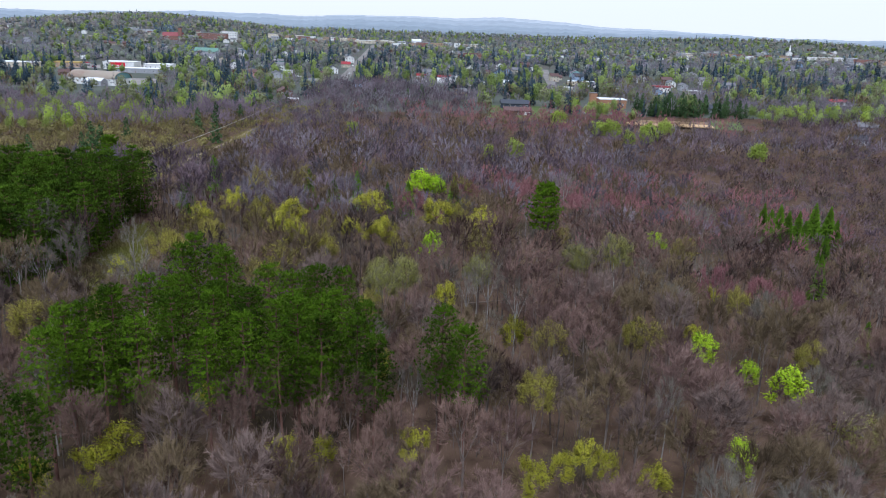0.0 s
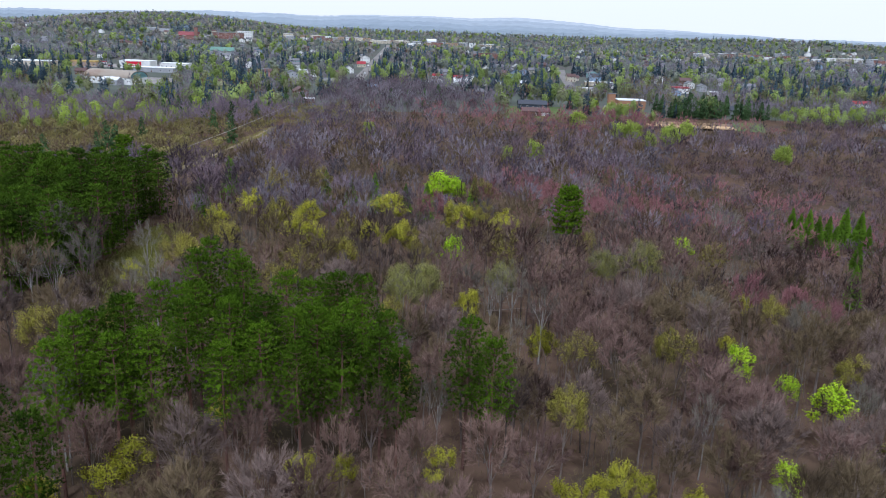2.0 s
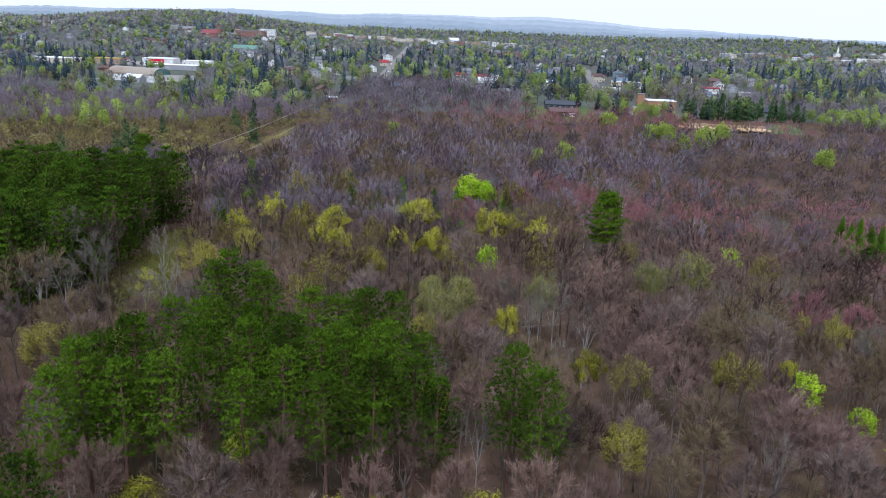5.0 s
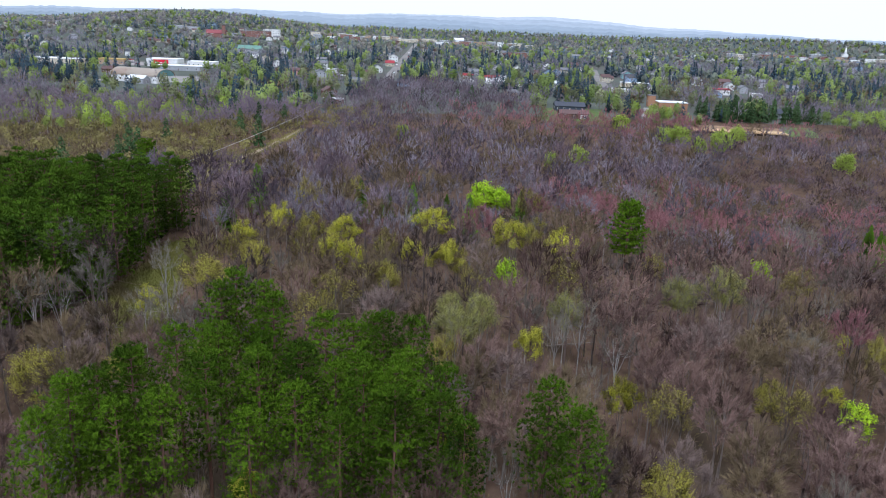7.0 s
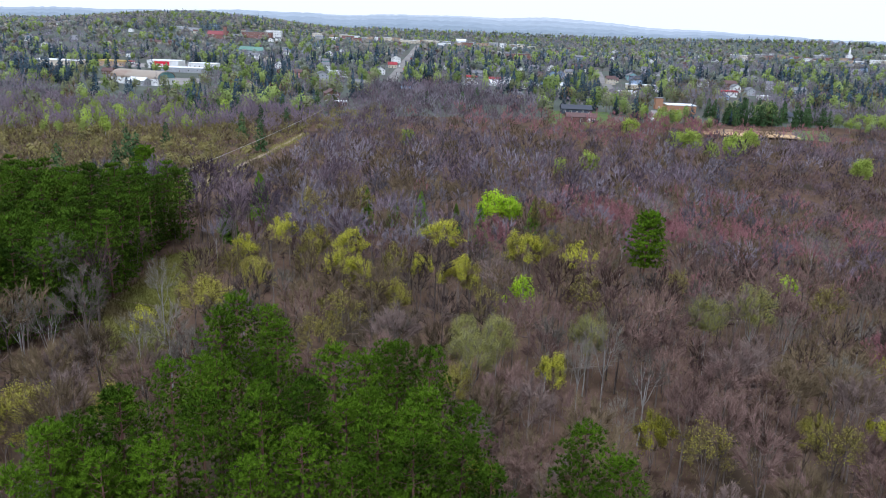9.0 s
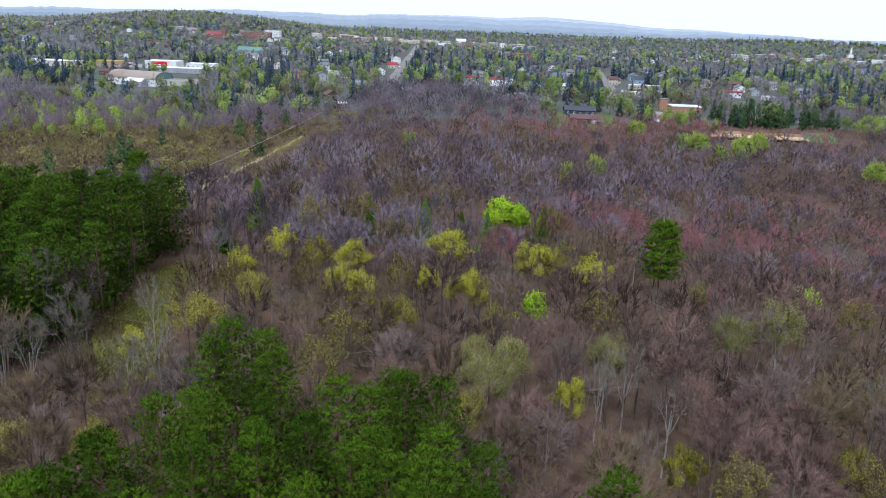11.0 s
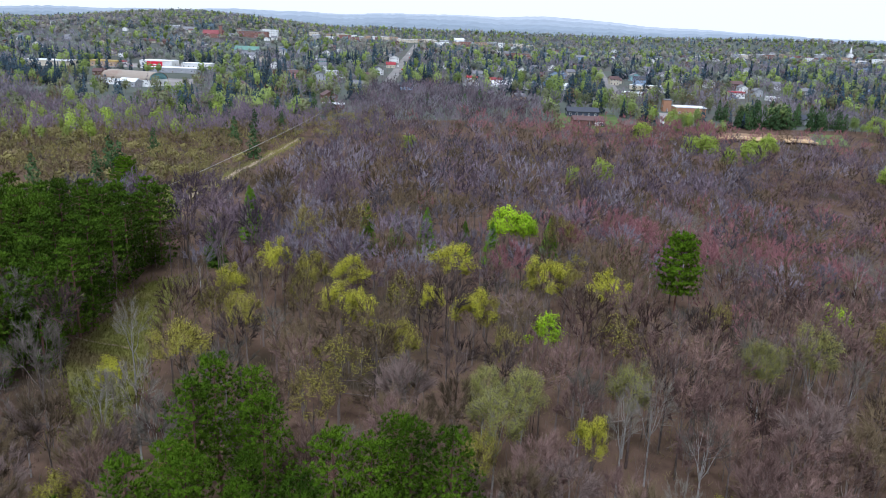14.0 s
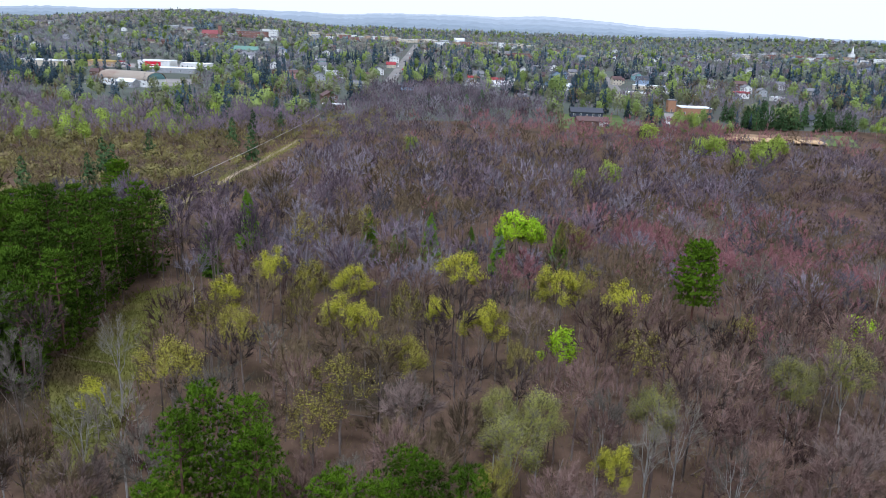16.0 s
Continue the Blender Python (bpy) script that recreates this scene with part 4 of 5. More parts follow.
def snag(x, y, high, turn):
    """A dead standing trunk, broken off, with a few stubs."""
    root = tagged(new("snag"), "dead pale broken-off standing tree trunk with stubs", "dead tree", "dead trees")
    root.matrix_world = pose(x, y, float(ground_height(x, y)), 0, 0, turn)
    g = Geo().tube([(0, 0, -0.4), (0.1, 0, high * 0.5), (0.0, 0.1, high * 0.85), (0.12, 0.1, high)], [0.2, 0.16, 0.13, 0.06], 7)
    trunk = new("trunk", mesh_of("trunk", *g.arrays(), GREY_TWIGS))
    trunk.parent = root
    for k in range(5):
        a, z = gr.uniform(0, 6.28), high * gr.uniform(0.55, 0.97)
        r = gr.uniform(0.7, 1.8)
        g = Geo().tube([(0.05, 0.05, z), (r * 0.5 * math.cos(a), r * 0.5 * math.sin(a), z + 0.5), (r * math.cos(a), r * math.sin(a), z + 1.3)], [0.08, 0.06, 0.02], 4)
        stub = new("stub", mesh_of("stub", *g.arrays(), GREY_TWIGS))
        stub.parent = root


for x, y, high, turn in ((-16, 152, 11.5, 0), (-52, 132, 9, 40), (48, 96, 12, 200), (31, 138, 13, 90), (62, 120, 10, 10), (70, 190, 11, 60), (12, 176, 10, 300)):
    snag(x, y, high, turn)


def fallen(x, y, length, turn, tip):
    g = Geo().tube([(0, 0, 0.18), (length * 0.5, 0.15, 0.22), (length, 0, 0.16 + tip)], [0.13, 0.11, 0.05], 7)
    root = new("fallen_log", mesh_of("fallen_log", *g.arrays(), GREY_TWIGS if turn % 2 else BARK))
    root.matrix_world = pose(x, y, float(ground_height(x, y)) + 0.25, 0, 0, turn)
    return tagged(root, "fallen bare tree trunk lying on the leaf litter", "log", "fallen logs")


for x, y, length, turn in ((-10, 158, 6, 5), (0, 155, 7, 172), (-4, 166, 8, 20), (30, 148, 9, 8), (26, 160, 7, 165), (38, 142, 8, 33), (44, 152, 6, 3), (14, 170, 7, 150), (20, 140, 6, 70), (55, 140, 8, 11), (34, 112, 6, 120), (60, 104, 7, 25), (66, 95, 8, 163)):
    fallen(x, y, length, turn, 0.2)

# ---- buildings ----
def paint(name, colour, rough=0.7):
    dim = tuple(c * 0.8 for c in colour)
    return node_material(name, dim, colour, 0.3, 2.0, rough, bump=0.1)


WHITE, CREAM, GREYW, TANW, BRICK, BLUEW, DARKW, BROWNW, TEALW, PINKW, REDW, GOLDW = (
    paint("white_siding", (0.78, 0.78, 0.76)), paint("cream_siding", (0.6, 0.54, 0.42)), paint("grey_siding", (0.38, 0.39, 0.41)), paint("tan_wall", (0.42, 0.31, 0.21)),
    paint("red_brick", (0.26, 0.14, 0.115)), paint("blue_siding", (0.3, 0.4, 0.55)), paint("dark_siding", (0.07, 0.08, 0.11)), paint("brown_siding", (0.17, 0.1, 0.075)),
    paint("teal_siding", (0.3, 0.5, 0.52)), paint("pink_siding", (0.5, 0.28, 0.26)), paint("red_panel", (0.62, 0.03, 0.06)), paint("gold_fascia", (0.45, 0.33, 0.12)))
FADED_RED = paint("faded_red_shingles", (0.25, 0.085, 0.09))
ORANGE_BRICK = paint("orange_brown_brick", (0.36, 0.2, 0.12))
SHINGLE, DARK_ROOF, BROWN_ROOF, WHITE_ROOF, RUST_ROOF, RED_ROOF, GREEN_ROOF = (
    paint("grey_shingles", (0.19, 0.19, 0.2)), paint("dark_shingles", (0.07, 0.075, 0.09)), paint("brown_shingles", (0.13, 0.085, 0.08)), paint("white_membrane_roof", (0.72, 0.73, 0.74), 0.5),
    node_material("rusty_metal_roof", (0.2, 0.1, 0.065), (0.3, 0.26, 0.21), 0.08, 1.0, 0.5), paint("red_roof", (0.34, 0.06, 0.07)), paint("green_roof", (0.16, 0.27, 0.22)))
GLASS = node_material("dark_window_glass", (0.015, 0.018, 0.022), (0.04, 0.045, 0.055), 0.3, 1.0, 0.12)
TRIM = paint("white_trim", (0.75, 0.75, 0.73))
ASPHALT = node_material("weathered_asphalt", (0.17, 0.16, 0.15), (0.27, 0.25, 0.235), 0.05, 1.5, bump=0.2)
CONCRETE = node_material("pale_concrete", (0.3, 0.29, 0.27), (0.45, 0.43, 0.4), 0.1, 1.5, bump=0.2)
LUMBER = node_material("fresh_lumber", (0.38, 0.25, 0.13), (0.6, 0.43, 0.25), 0.4, 2.0)


def boxed(bm, x0, x1, y0, y1, z0, z1):
    m = Matrix.Translation(((x0 + x1) / 2, (y0 + y1) / 2, (z0 + z1) / 2)) @ Matrix.Diagonal((x1 - x0, y1 - y0, z1 - z0, 1))
    bmesh.ops.create_cube(bm, size=1, matrix=m)
    return bm


def part(name, bm, material, parent, label=""):
    me = bpy.data.meshes.new(name)
    bm.to_mesh(me)
    bm.free()
    me.materials.append(material)
    ob = new(name, me)
    ob.parent = parent
    return tagged(ob, label)


PANE_MESHES = {}


def opening(name, parent, x, y, z, w, h, material=GLASS, depth=0.08, whole=False):
    """A window or door: a proud frame with a set-back pane or leaf; alike ones share their meshes."""
    key = (name, round(w, 1), round(h, 1), material.name)
    if key not in PANE_MESHES:
        rim = min(w, h) * 0.1
        bm = boxed(bmesh.new(), -w / 2, -w / 2 + rim, -depth, 0.02, 0, h)
        boxed(bm, w / 2 - rim, w / 2, -depth, 0.02, 0, h)
        boxed(bm, -w / 2 + rim, w / 2 - rim, -depth, 0.02, 0, rim)
        boxed(bm, -w / 2 + rim, w / 2 - rim, -depth, 0.02, h - rim, h)
        frame_mesh = bpy.data.meshes.new(name)
        bm.to_mesh(frame_mesh)
        bm.free()
        frame_mesh.materials.append(TRIM)
        inner = "leaf" if "door" in name else "pane"
        bm = boxed(bmesh.new(), -w / 2 + rim, w / 2 - rim, -depth * 0.5, 0.015, rim, h - rim)
        leaf_mesh = bpy.data.meshes.new(inner)
        bm.to_mesh(leaf_mesh)
        bm.free()
        leaf_mesh.materials.append(material)
        PANE_MESHES[key] = (frame_mesh, leaf_mesh, inner)
        bm = bmesh.new()
        bm.from_mesh(frame_mesh)
        rims = len(bm.faces)
        bm.from_mesh(leaf_mesh)
        for k, face in enumerate(bm.faces):
            face.material_index = int(k >= rims)
        both = bpy.data.meshes.new(name)
        bm.to_mesh(both)
        bm.free()
        both.materials.append(TRIM)
        both.materials.append(material)
        PANE_MESHES[key] += (both,)
    frame_mesh, leaf_mesh, inner, both = PANE_MESHES[key]
    if whole:
        ob = new(name, both)
        ob.parent = parent
        ob.location = (x, y, z)
        return ob
    ob = new(name, frame_mesh)
    ob.parent = parent
    ob.location = (x, y, z)
    fill_in = new(inner, leaf_mesh)
    fill_in.parent = ob
    return ob


def roof_shape(kind, w, d, h, rise, over=0.5):
    bm = bmesh.new()
    if kind == "flat":
        boxed(bm, -w / 2 - 0.2, w / 2 + 0.2, -d / 2 - 0.2, d / 2 + 0.2, h, h + rise)
        return bm
    if kind == "arch":
        n = 14
        prof = [(math.cos(math.pi * k / n) * (d / 2 + 0.3), h + math.sin(math.pi * k / n) * rise) for k in range(n + 1)]
    elif kind == "gable_front":
        prof = None
    else:
        prof = [(-d / 2 - over, h - 0.15), (0, h + rise), (d / 2 + over, h - 0.15)]
    if prof:
        outer = [[bm.verts.new((x, y, z)) for y, z in prof] for x in (-w / 2 - over, w / 2 + over)]
        inner = [[bm.verts.new((x, y * 0.97, z - 0.25)) for y, z in prof] for x in (-w / 2 - over, w / 2 + over)]
    else:
        prof = [(-w / 2 - over, h - 0.15), (0, h + rise), (w / 2 + over, h - 0.15)]
        outer = [[bm.verts.new((x, y, z)) for x, z in prof] for y in (-d / 2 - over, d / 2 + over)]
        inner = [[bm.verts.new((x * 0.97, y, z - 0.25)) for x, z in prof] for y in (-d / 2 - over, d / 2 + over)]
    for rows in (outer, inner):
        for k in range(len(prof) - 1):
            bm.faces.new((rows[0][k], rows[0][k + 1], rows[1][k + 1], rows[1][k]))
    for e in range(2):
        for k in range(len(prof) - 1):
            bm.faces.new((outer[e][k], outer[e][k + 1], inner[e][k + 1], inner[e][k]))
    for k in (0, len(prof) - 1):
        bm.faces.new((outer[0][k], outer[1][k], inner[1][k], inner[0][k]))
    bmesh.ops.recalc_face_normals(bm, faces=bm.faces[:])
    return bm


def wall_shape(kind, w, d, h, rise):
    """Walls as a shell with gables that fill the roof's ends."""
    bm = boxed(bmesh.new(), -w / 2, w / 2, -d / 2, d / 2, -1.5, h - 0.02)
    if kind == "flat":
        return bm
    if kind == "arch":
        prof = [(math.cos(math.pi * k / 14) * d / 2 * 0.96, h - 0.3 + math.sin(math.pi * k / 14) * rise * 0.96) for k in range(15)]
    elif kind == "gable_front":
        prof = [(-w / 2, h - 0.1), (0, h + rise - 0.28), (w / 2, h - 0.1)]
    else:
        prof = [(-d / 2, h - 0.1), (0, h + rise - 0.28), (d / 2, h - 0.1)]
    front = [bm.verts.new((a, -d / 2 + 0.02, z) if kind == "gable_front" else (-w / 2 + 0.02, a, z)) for a, z in prof]
    back = [bm.verts.new((a, d / 2 - 0.02, z) if kind == "gable_front" else (w / 2 - 0.02, a, z)) for a, z in prof]
    bm.faces.new(front)
    bm.faces.new(back)
    for k in range(len(prof) - 1):
        bm.faces.new((front[k], front[k + 1], back[k + 1], back[k]))
    bmesh.ops.recalc_face_normals(bm, faces=bm.faces[:])
    return bm


def building(name, label, category, x, y, w, d, h, turn, wall, roof, kind="gable", rise=None, windows=4, storeys=1, door=True, chimney=False, group="", pane=1.1, whole=False):
    """A building with walls, roof, windows and a door on the side that faces the woods (-y)."""
    rise = {"flat": 0.45, "arch": d * 0.3}.get(kind, min(w, d) * 0.3) if rise is None else rise
    root = tagged(new(name), label, category, group)
    root.matrix_world = pose(x, y + d / 2, float(ground_height(x, y)), 0, 0, turn)
    part("wall", wall_shape(kind, w, d, h, rise), wall, root)
    part("roof", roof_shape(kind, w, d, h, rise), roof, root)
    tall = h / storeys
    for s in range(storeys):
        for k in range(windows):
            px = -w / 2 + w * (k + 0.5) / windows
            if door and s == 0 and k == windows // 2:
                opening("door", root, px, -d / 2, 0.02, 1.0, 2.05, DOOR, whole=whole)
            else:
                opening("window", root, px, -d / 2, s * tall + tall * 0.35, pane, min(1.3, tall * 0.45), whole=whole)
    for e in (-1, 1):
        side = opening("window", root, e * w / 2, 0, h * 0.4, 1.0, 1.2, whole=whole)
        side.rotation_euler = (0, 0, radians(90 * e))
    if chimney:
        part("chimney", boxed(bmesh.new(), w * 0.18, w * 0.18 + 0.7, 0.3, 1.0, h * 0.8, h + rise + 0.7), BRICK, root)
    return root


DOOR = paint("dark_door", (0.12, 0.07, 0.05))


def strip(name, line, width, material, lift, label, category):
    """A road along a centre line of (x, y)."""
    pts = []
    for (x0, y0), (x1, y1) in zip(line, line[1:]):
        n = max(2, int(math.hypot(x1 - x0, y1 - y0) / 8))
        pts += [(x0 + (x1 - x0) * k / n, y0 + (y1 - y0) * k / n) for k in range(n)]
    pts.append(line[-1])
    bm = bmesh.new()
    rows = []
    for k, (x, y) in enumerate(pts):
        ax, ay = pts[min(k + 1, len(pts) - 1)]
        bx, by = pts[max(k - 1, 0)]
        dx, dy = ax - bx, ay - by
        n = math.hypot(dx, dy)
        z = float(ground_height(x, y)) + lift
        rows.append([bm.verts.new((x + s * dy / n * width / 2, y - s * dx / n * width / 2, z - (0.4 if abs(s) > 1 else 0))) for s in (-1.02, -1, 1, 1.02)])
    for a, b in zip(rows, rows[1:]):
        for k in range(3):
            bm.faces.new((a[k], a[k + 1], b[k + 1], b[k]))
    bmesh.ops.recalc_face_normals(bm, faces=bm.faces[:])
    me = bpy.data.meshes.new(name)
    bm.to_mesh(me)
    bm.free()
    me.materials.append(material)
    return tagged(new(name, me), label, category, kind="structure")


strip("road", [(8, 723), (13, 797), (19, 882), (32, 1080), (49, 1317), (69, 1614), (88, 1869)], 9.5, ASPHALT, 0.5, "straight grey asphalt street through the town", "road")
strip("road_east", [(177, 619), (194, 678), (222, 793), (247, 904), (273, 1006)], 9, ASPHALT, 0.5, "grey asphalt side street", "road")
strip("driveway", [(163, 484), (173, 506), (184, 540)], 7, ASPHALT, 0.35, "pale paved yard beside the brick building", "driveway")
strip("parking_lot", [(-299, 921), (-204, 938)], 60, ASPHALT, 0.45, "grey parking lot of the stores", "parking")
strip("yard", [(-231, 729), (-154, 729)], 70, ASPHALT, 0.4, "pale gravel yard round the hall", "yard")
tagged(patch_of_ground("lawn", [(92, 454), (132, 455), (145, 521), (108, 525)], FRESH_LAWN, 0.1), "fresh green mown lawn round two houses", "lawn")
tagged(patch_of_ground("lawn_east", [(217, 417), (234, 415), (251, 451), (232, 453)], FRESH_LAWN, 0.2), "fresh green lawn beside the lumber yard", "lawn")

# shops and halls to the west of the street
building("store", "long low store with a white flat roof and cream walls", "store", -337, 877, 50, 22, 5.5, -4, CREAM, WHITE_ROOF, "flat", windows=8)
building("shop", "small shop with a golden fascia and dark windows", "shop", -285, 898, 27, 14, 5, -4, TANW, GOLDW, "flat", rise=1.2, windows=6)
building("canopy_shop", "low shop under a red canopy", "shop", -280, 935, 10, 8, 3, -4, WHITE, RED_ROOF, "flat", rise=0.9, windows=3)
store = building("store", "white boxy store with a large red front panel", "store", -230, 892, 33, 24, 7.6, -4, WHITE, WHITE_ROOF, "flat", windows=2, door=True)
part("sign_panel", boxed(bmesh.new(), -9, 7, -12.25, -12.0, 1.6, 7.2), REDW, store, "plain red front panel")
for k in range(3):
    part("sign_bar", boxed(bmesh.new(), -7 + k * 4.6, -4 + k * 4.6, -12.35, -12.25, 3.6, 4.6), TRIM, store, "white bar on the red panel")
building("store", "white low store with a white flat roof", "store", -192, 903, 30, 18, 5.5, -4, WHITE, WHITE_ROOF, "flat", windows=6)
hall = building("hall", "large hall with a rusty arched metal roof", "hall", -195, 686, 46, 22, 5.5, -24, WHITE, RUST_ROOF, "arch", rise=5.5, windows=7)
prof = [(math.cos(math.pi * k / 14) * 10.6, 5.4 + math.sin(math.pi * k / 14) * 5.0) for k in range(15)]
bm = bmesh.new()
end = bm.faces.new([bm.verts.new((23.05, a, z)) for a, z in prof])
bmesh.ops.solidify(bm, geom=[end], thickness=0.15)
part("end_gable", bm, TEALW, hall, "blue-green arched end gable")
for k in range(4):
    side = opening("window", hall, 23.0, -8 + k * 5.2, 1.2, 2.2, 2.4)
    side.rotation_euler = (0, 0, radians(90))
building("hall_annex", "annex with a pale blue-white pitched metal roof", "annex", -193, 675, 15, 8, 4.2, -24, GREYW, WHITE_ROOF, "gable", windows=3)
building("warehouse", "long pale warehouse beside the arched hall", "warehouse", -200, 838, 46, 18, 4.5, -4, GREYW, WHITE_ROOF, "flat", windows=5)
building("house", "small brown house with a brown shingle roof", "house", -251, 780, 10, 8, 3.6, -4, BROWNW, BROWN_ROOF, chimney=True)
building("house", "dark brown low house with a brown roof", "house", -207, 505, 9, 8, 2.8, 4, BROWNW, BROWN_ROOF, windows=3)
building("house", "dark brown low house with a white garage", "house", -198, 506, 10, 8, 2.8, 4, BROWNW, BROWN_ROOF, windows=3)
building("shed", "grey shed with a pitched roof", "shed", -190, 568, 6, 5, 2.4, 25, GREYW, SHINGLE, windows=1, door=False)
building("shed", "grey shed with a pale roof", "shed", -152, 517, 6, 4, 2.0, 30, GREYW, SHINGLE, windows=1, door=False)

# the hill
church = building("church", "red-roofed brick church with a square tower", "church", -329, 1677, 40, 20, 8, -3, BRICK, FADED_RED, rise=7, windows=6, pane=1.6)
part("tower", boxed(bmesh.new(), 13, 19, -11, -5, -1, 24), BRICK, church)
part("tower_roof", boxed(bmesh.new(), 12.6, 19.4, -11.4, -4.6, 24.02, 25), DARK_ROOF, church)
building("school", "three-storey brown brick school block", "school", -263, 1755, 62, 24, 13, -3, BRICK, SHINGLE, "flat", windows=12, storeys=3, pane=2.2)
building("school", "white upper block of the school", "school", -236, 1818, 36, 20, 15, -3, WHITE, WHITE_ROOF, "flat", windows=7, storeys=3, pane=2)
building("hall", "low pale hall on the wooded hill", "hall", -445, 1848, 22, 12, 5, -3, GREYW, WHITE_ROOF, "flat", windows=5)
building("hall", "grey flat-roofed hall on the wooded hill", "hall", -411, 1825, 32, 14, 7, -3, GREYW, SHINGLE, "flat", windows=6, storeys=2)
building("hall", "hall with a green metal roof", "hall", -197, 1263, 36, 18, 6, -3, GREYW, GREEN_ROOF, windows=7)
building("house", "white two-storey house in front of the green-roofed hall", "house", -173, 1135, 14, 9, 6, -3, WHITE, SHINGLE, windows=4, storeys=2)

# along the street
building("house", "white house with a red porch roof", "house", 20, 1054, 12, 10, 6.5, -3, WHITE, SHINGLE, "gable_front", windows=3, storeys=2)
building("house", "house with a reddish roof by the street", "house", 14, 944, 10, 9, 4, -3, CREAM, RED_ROOF, windows=3)
building("house", "white house with a grey gable roof", "house", -0, 827, 9, 9, 5, -3, WHITE, SHINGLE, "gable_front", windows=3, storeys=2)
building("house", "white house with a steep grey gable", "house", 42, 858, 8, 10, 5, -3, WHITE, SHINGLE, "gable_front", windows=3, storeys=2)
building("house", "grey house with a white gable", "house", 53, 890, 8, 9, 5, -3, GREYW, SHINGLE, "gable_front", windows=3, storeys=2)
building("workshop", "long low white workshop", "workshop", -43, 824, 17, 9, 3.6, -3, WHITE, WHITE_ROOF, "flat", windows=5)
building("house", "pale teal two-storey house", "house", -66, 994, 8, 8, 6, -3, TEALW, SHINGLE, windows=3, storeys=2)
building("house", "pink house with a brown roof", "house", -78, 784, 8, 8, 5.5, -3, PINKW, BROWN_ROOF, windows=3, storeys=2)
building("house", "dark brown house with a steep gable facing the woods", "house", -33, 558, 9, 11, 5, 14, BROWNW, BROWN_ROOF, "gable_front", windows=3, storeys=2, chimney=True)
building("garage", "long low garage with a pale flat roof", "garage", -28, 522, 13, 7, 2.9, 4, BROWNW, WHITE_ROOF, "flat", windows=3)
building("house", "white house among bare trees", "house", -16, 662, 8, 8, 4, -3, WHITE, SHINGLE, windows=3)

# east of the street
building("hall", "white hall with a rounded white roof", "hall", 217, 2156, 26, 20, 6, -3, WHITE, WHITE_ROOF, "arch", rise=7, windows=4)
building("factory", "long brown brick building with a flat roof", "factory", 238, 1317, 46, 16, 8.5, -3, BRICK, SHINGLE, "flat", windows=10, storeys=2, pane=2)
building("shop", "low shop with a red roof", "shop", 88, 785, 10, 7, 2.6, -3, WHITE, RED_ROOF, rise=1.6, windows=3)
building("shop", "long low shop with a red roof", "shop", 111, 767, 18, 8, 2.6, -3, WHITE, RED_ROOF, rise=1.8, windows=5)
building("quonset", "white arched metal hut", "hut", 104, 721, 15, 9, 1.2, -3, WHITE, WHITE_ROOF, "arch", rise=3.6, windows=2)
building("house", "white two-storey gabled house", "house", 216, 1466, 10, 9, 6, -3, WHITE, SHINGLE, "gable_front", windows=3, storeys=2)
building("house", "pale blue two-storey house", "house", 326, 1305, 13, 10, 7, -3, BLUEW, SHINGLE, windows=4, storeys=2)
building("house", "white house with a grey gable roof", "house", 179, 841, 8, 9, 5, -3, WHITE, SHINGLE, "gable_front", windows=3, storeys=2)
building("house", "blue-grey house with a white gable", "house", 191, 853, 8, 9, 5.5, -3, BLUEW, SHINGLE, "gable_front", windows=3, storeys=2)
building("house", "cream house with a grey roof", "house", 210, 896, 9, 9, 5, -3, CREAM, SHINGLE, windows=3, storeys=2)
building("house", "small white house with a pale roof", "house", 157, 702, 7, 7, 3.6, -3, WHITE, WHITE_ROOF, windows=2)
building("house", "low house with a tan roof", "house", 100, 602, 8, 7, 2.6, 20, TANW, SHINGLE, windows=2)
building("house", "low house with a pale roof", "house", 119, 589, 8, 7, 2.6, -20, CREAM, SHINGLE, windows=2)
building("house", "long dark blue-grey house with a dark shingle roof", "house", 121, 504, 18.5, 9, 3.4, -6, DARKW, DARK_ROOF, rise=2.2, windows=5)
purple = building("house", "long brown house with a dark purplish roof", "house", 114, 465, 16.5, 9, 2.9, -6, BROWNW, BROWN_ROOF, rise=1.9, windows=3)
opening("garage_door", purple, 5.6, -4.5, 0.02, 4.4, 2.2, WHITE)
building("motel", "long low white motel with a flat roof", "motel", 204, 657, 20, 8, 3.4, -12, WHITE, WHITE_ROOF, "flat", windows=7)
building("motel", "long low motel wing with a pale roof", "motel", 247, 734, 42, 9, 3.6, -12, CREAM, WHITE_ROOF, "flat", windows=12)
building("house", "teal house with a steep gable", "house", 270, 857, 11, 9, 5.5, -3, TEALW, SHINGLE, "gable_front", windows=3, storeys=2)
building("school_hall", "tan-brown brick hall with a white-edged flat roof", "hall", 195, 522, 18.5, 13, 5.6, -8, ORANGE_BRICK, WHITE_ROOF, "flat", rise=0.45, windows=4)
building("tower_block", "narrow tan brick block beside the brick hall", "block", 190, 551, 5, 6, 7.5, -8, ORANGE_BRICK, SHINGLE, "flat", windows=1)
building("shop", "shop with a white roof and a red sign band", "shop", 295, 676, 16, 10, 4.2, -3, WHITE, RED_ROOF, "flat", rise=1.1, windows=5)
building("house", "white house behind the shop", "house", 330, 735, 8, 8, 5, -3, WHITE, SHINGLE, "gable_front", windows=2, storeys=2)
building("house", "grey-white house with a gable", "house", 328, 702, 7, 8, 5, -3, GREYW, SHINGLE, "gable_front", windows=2, storeys=2)
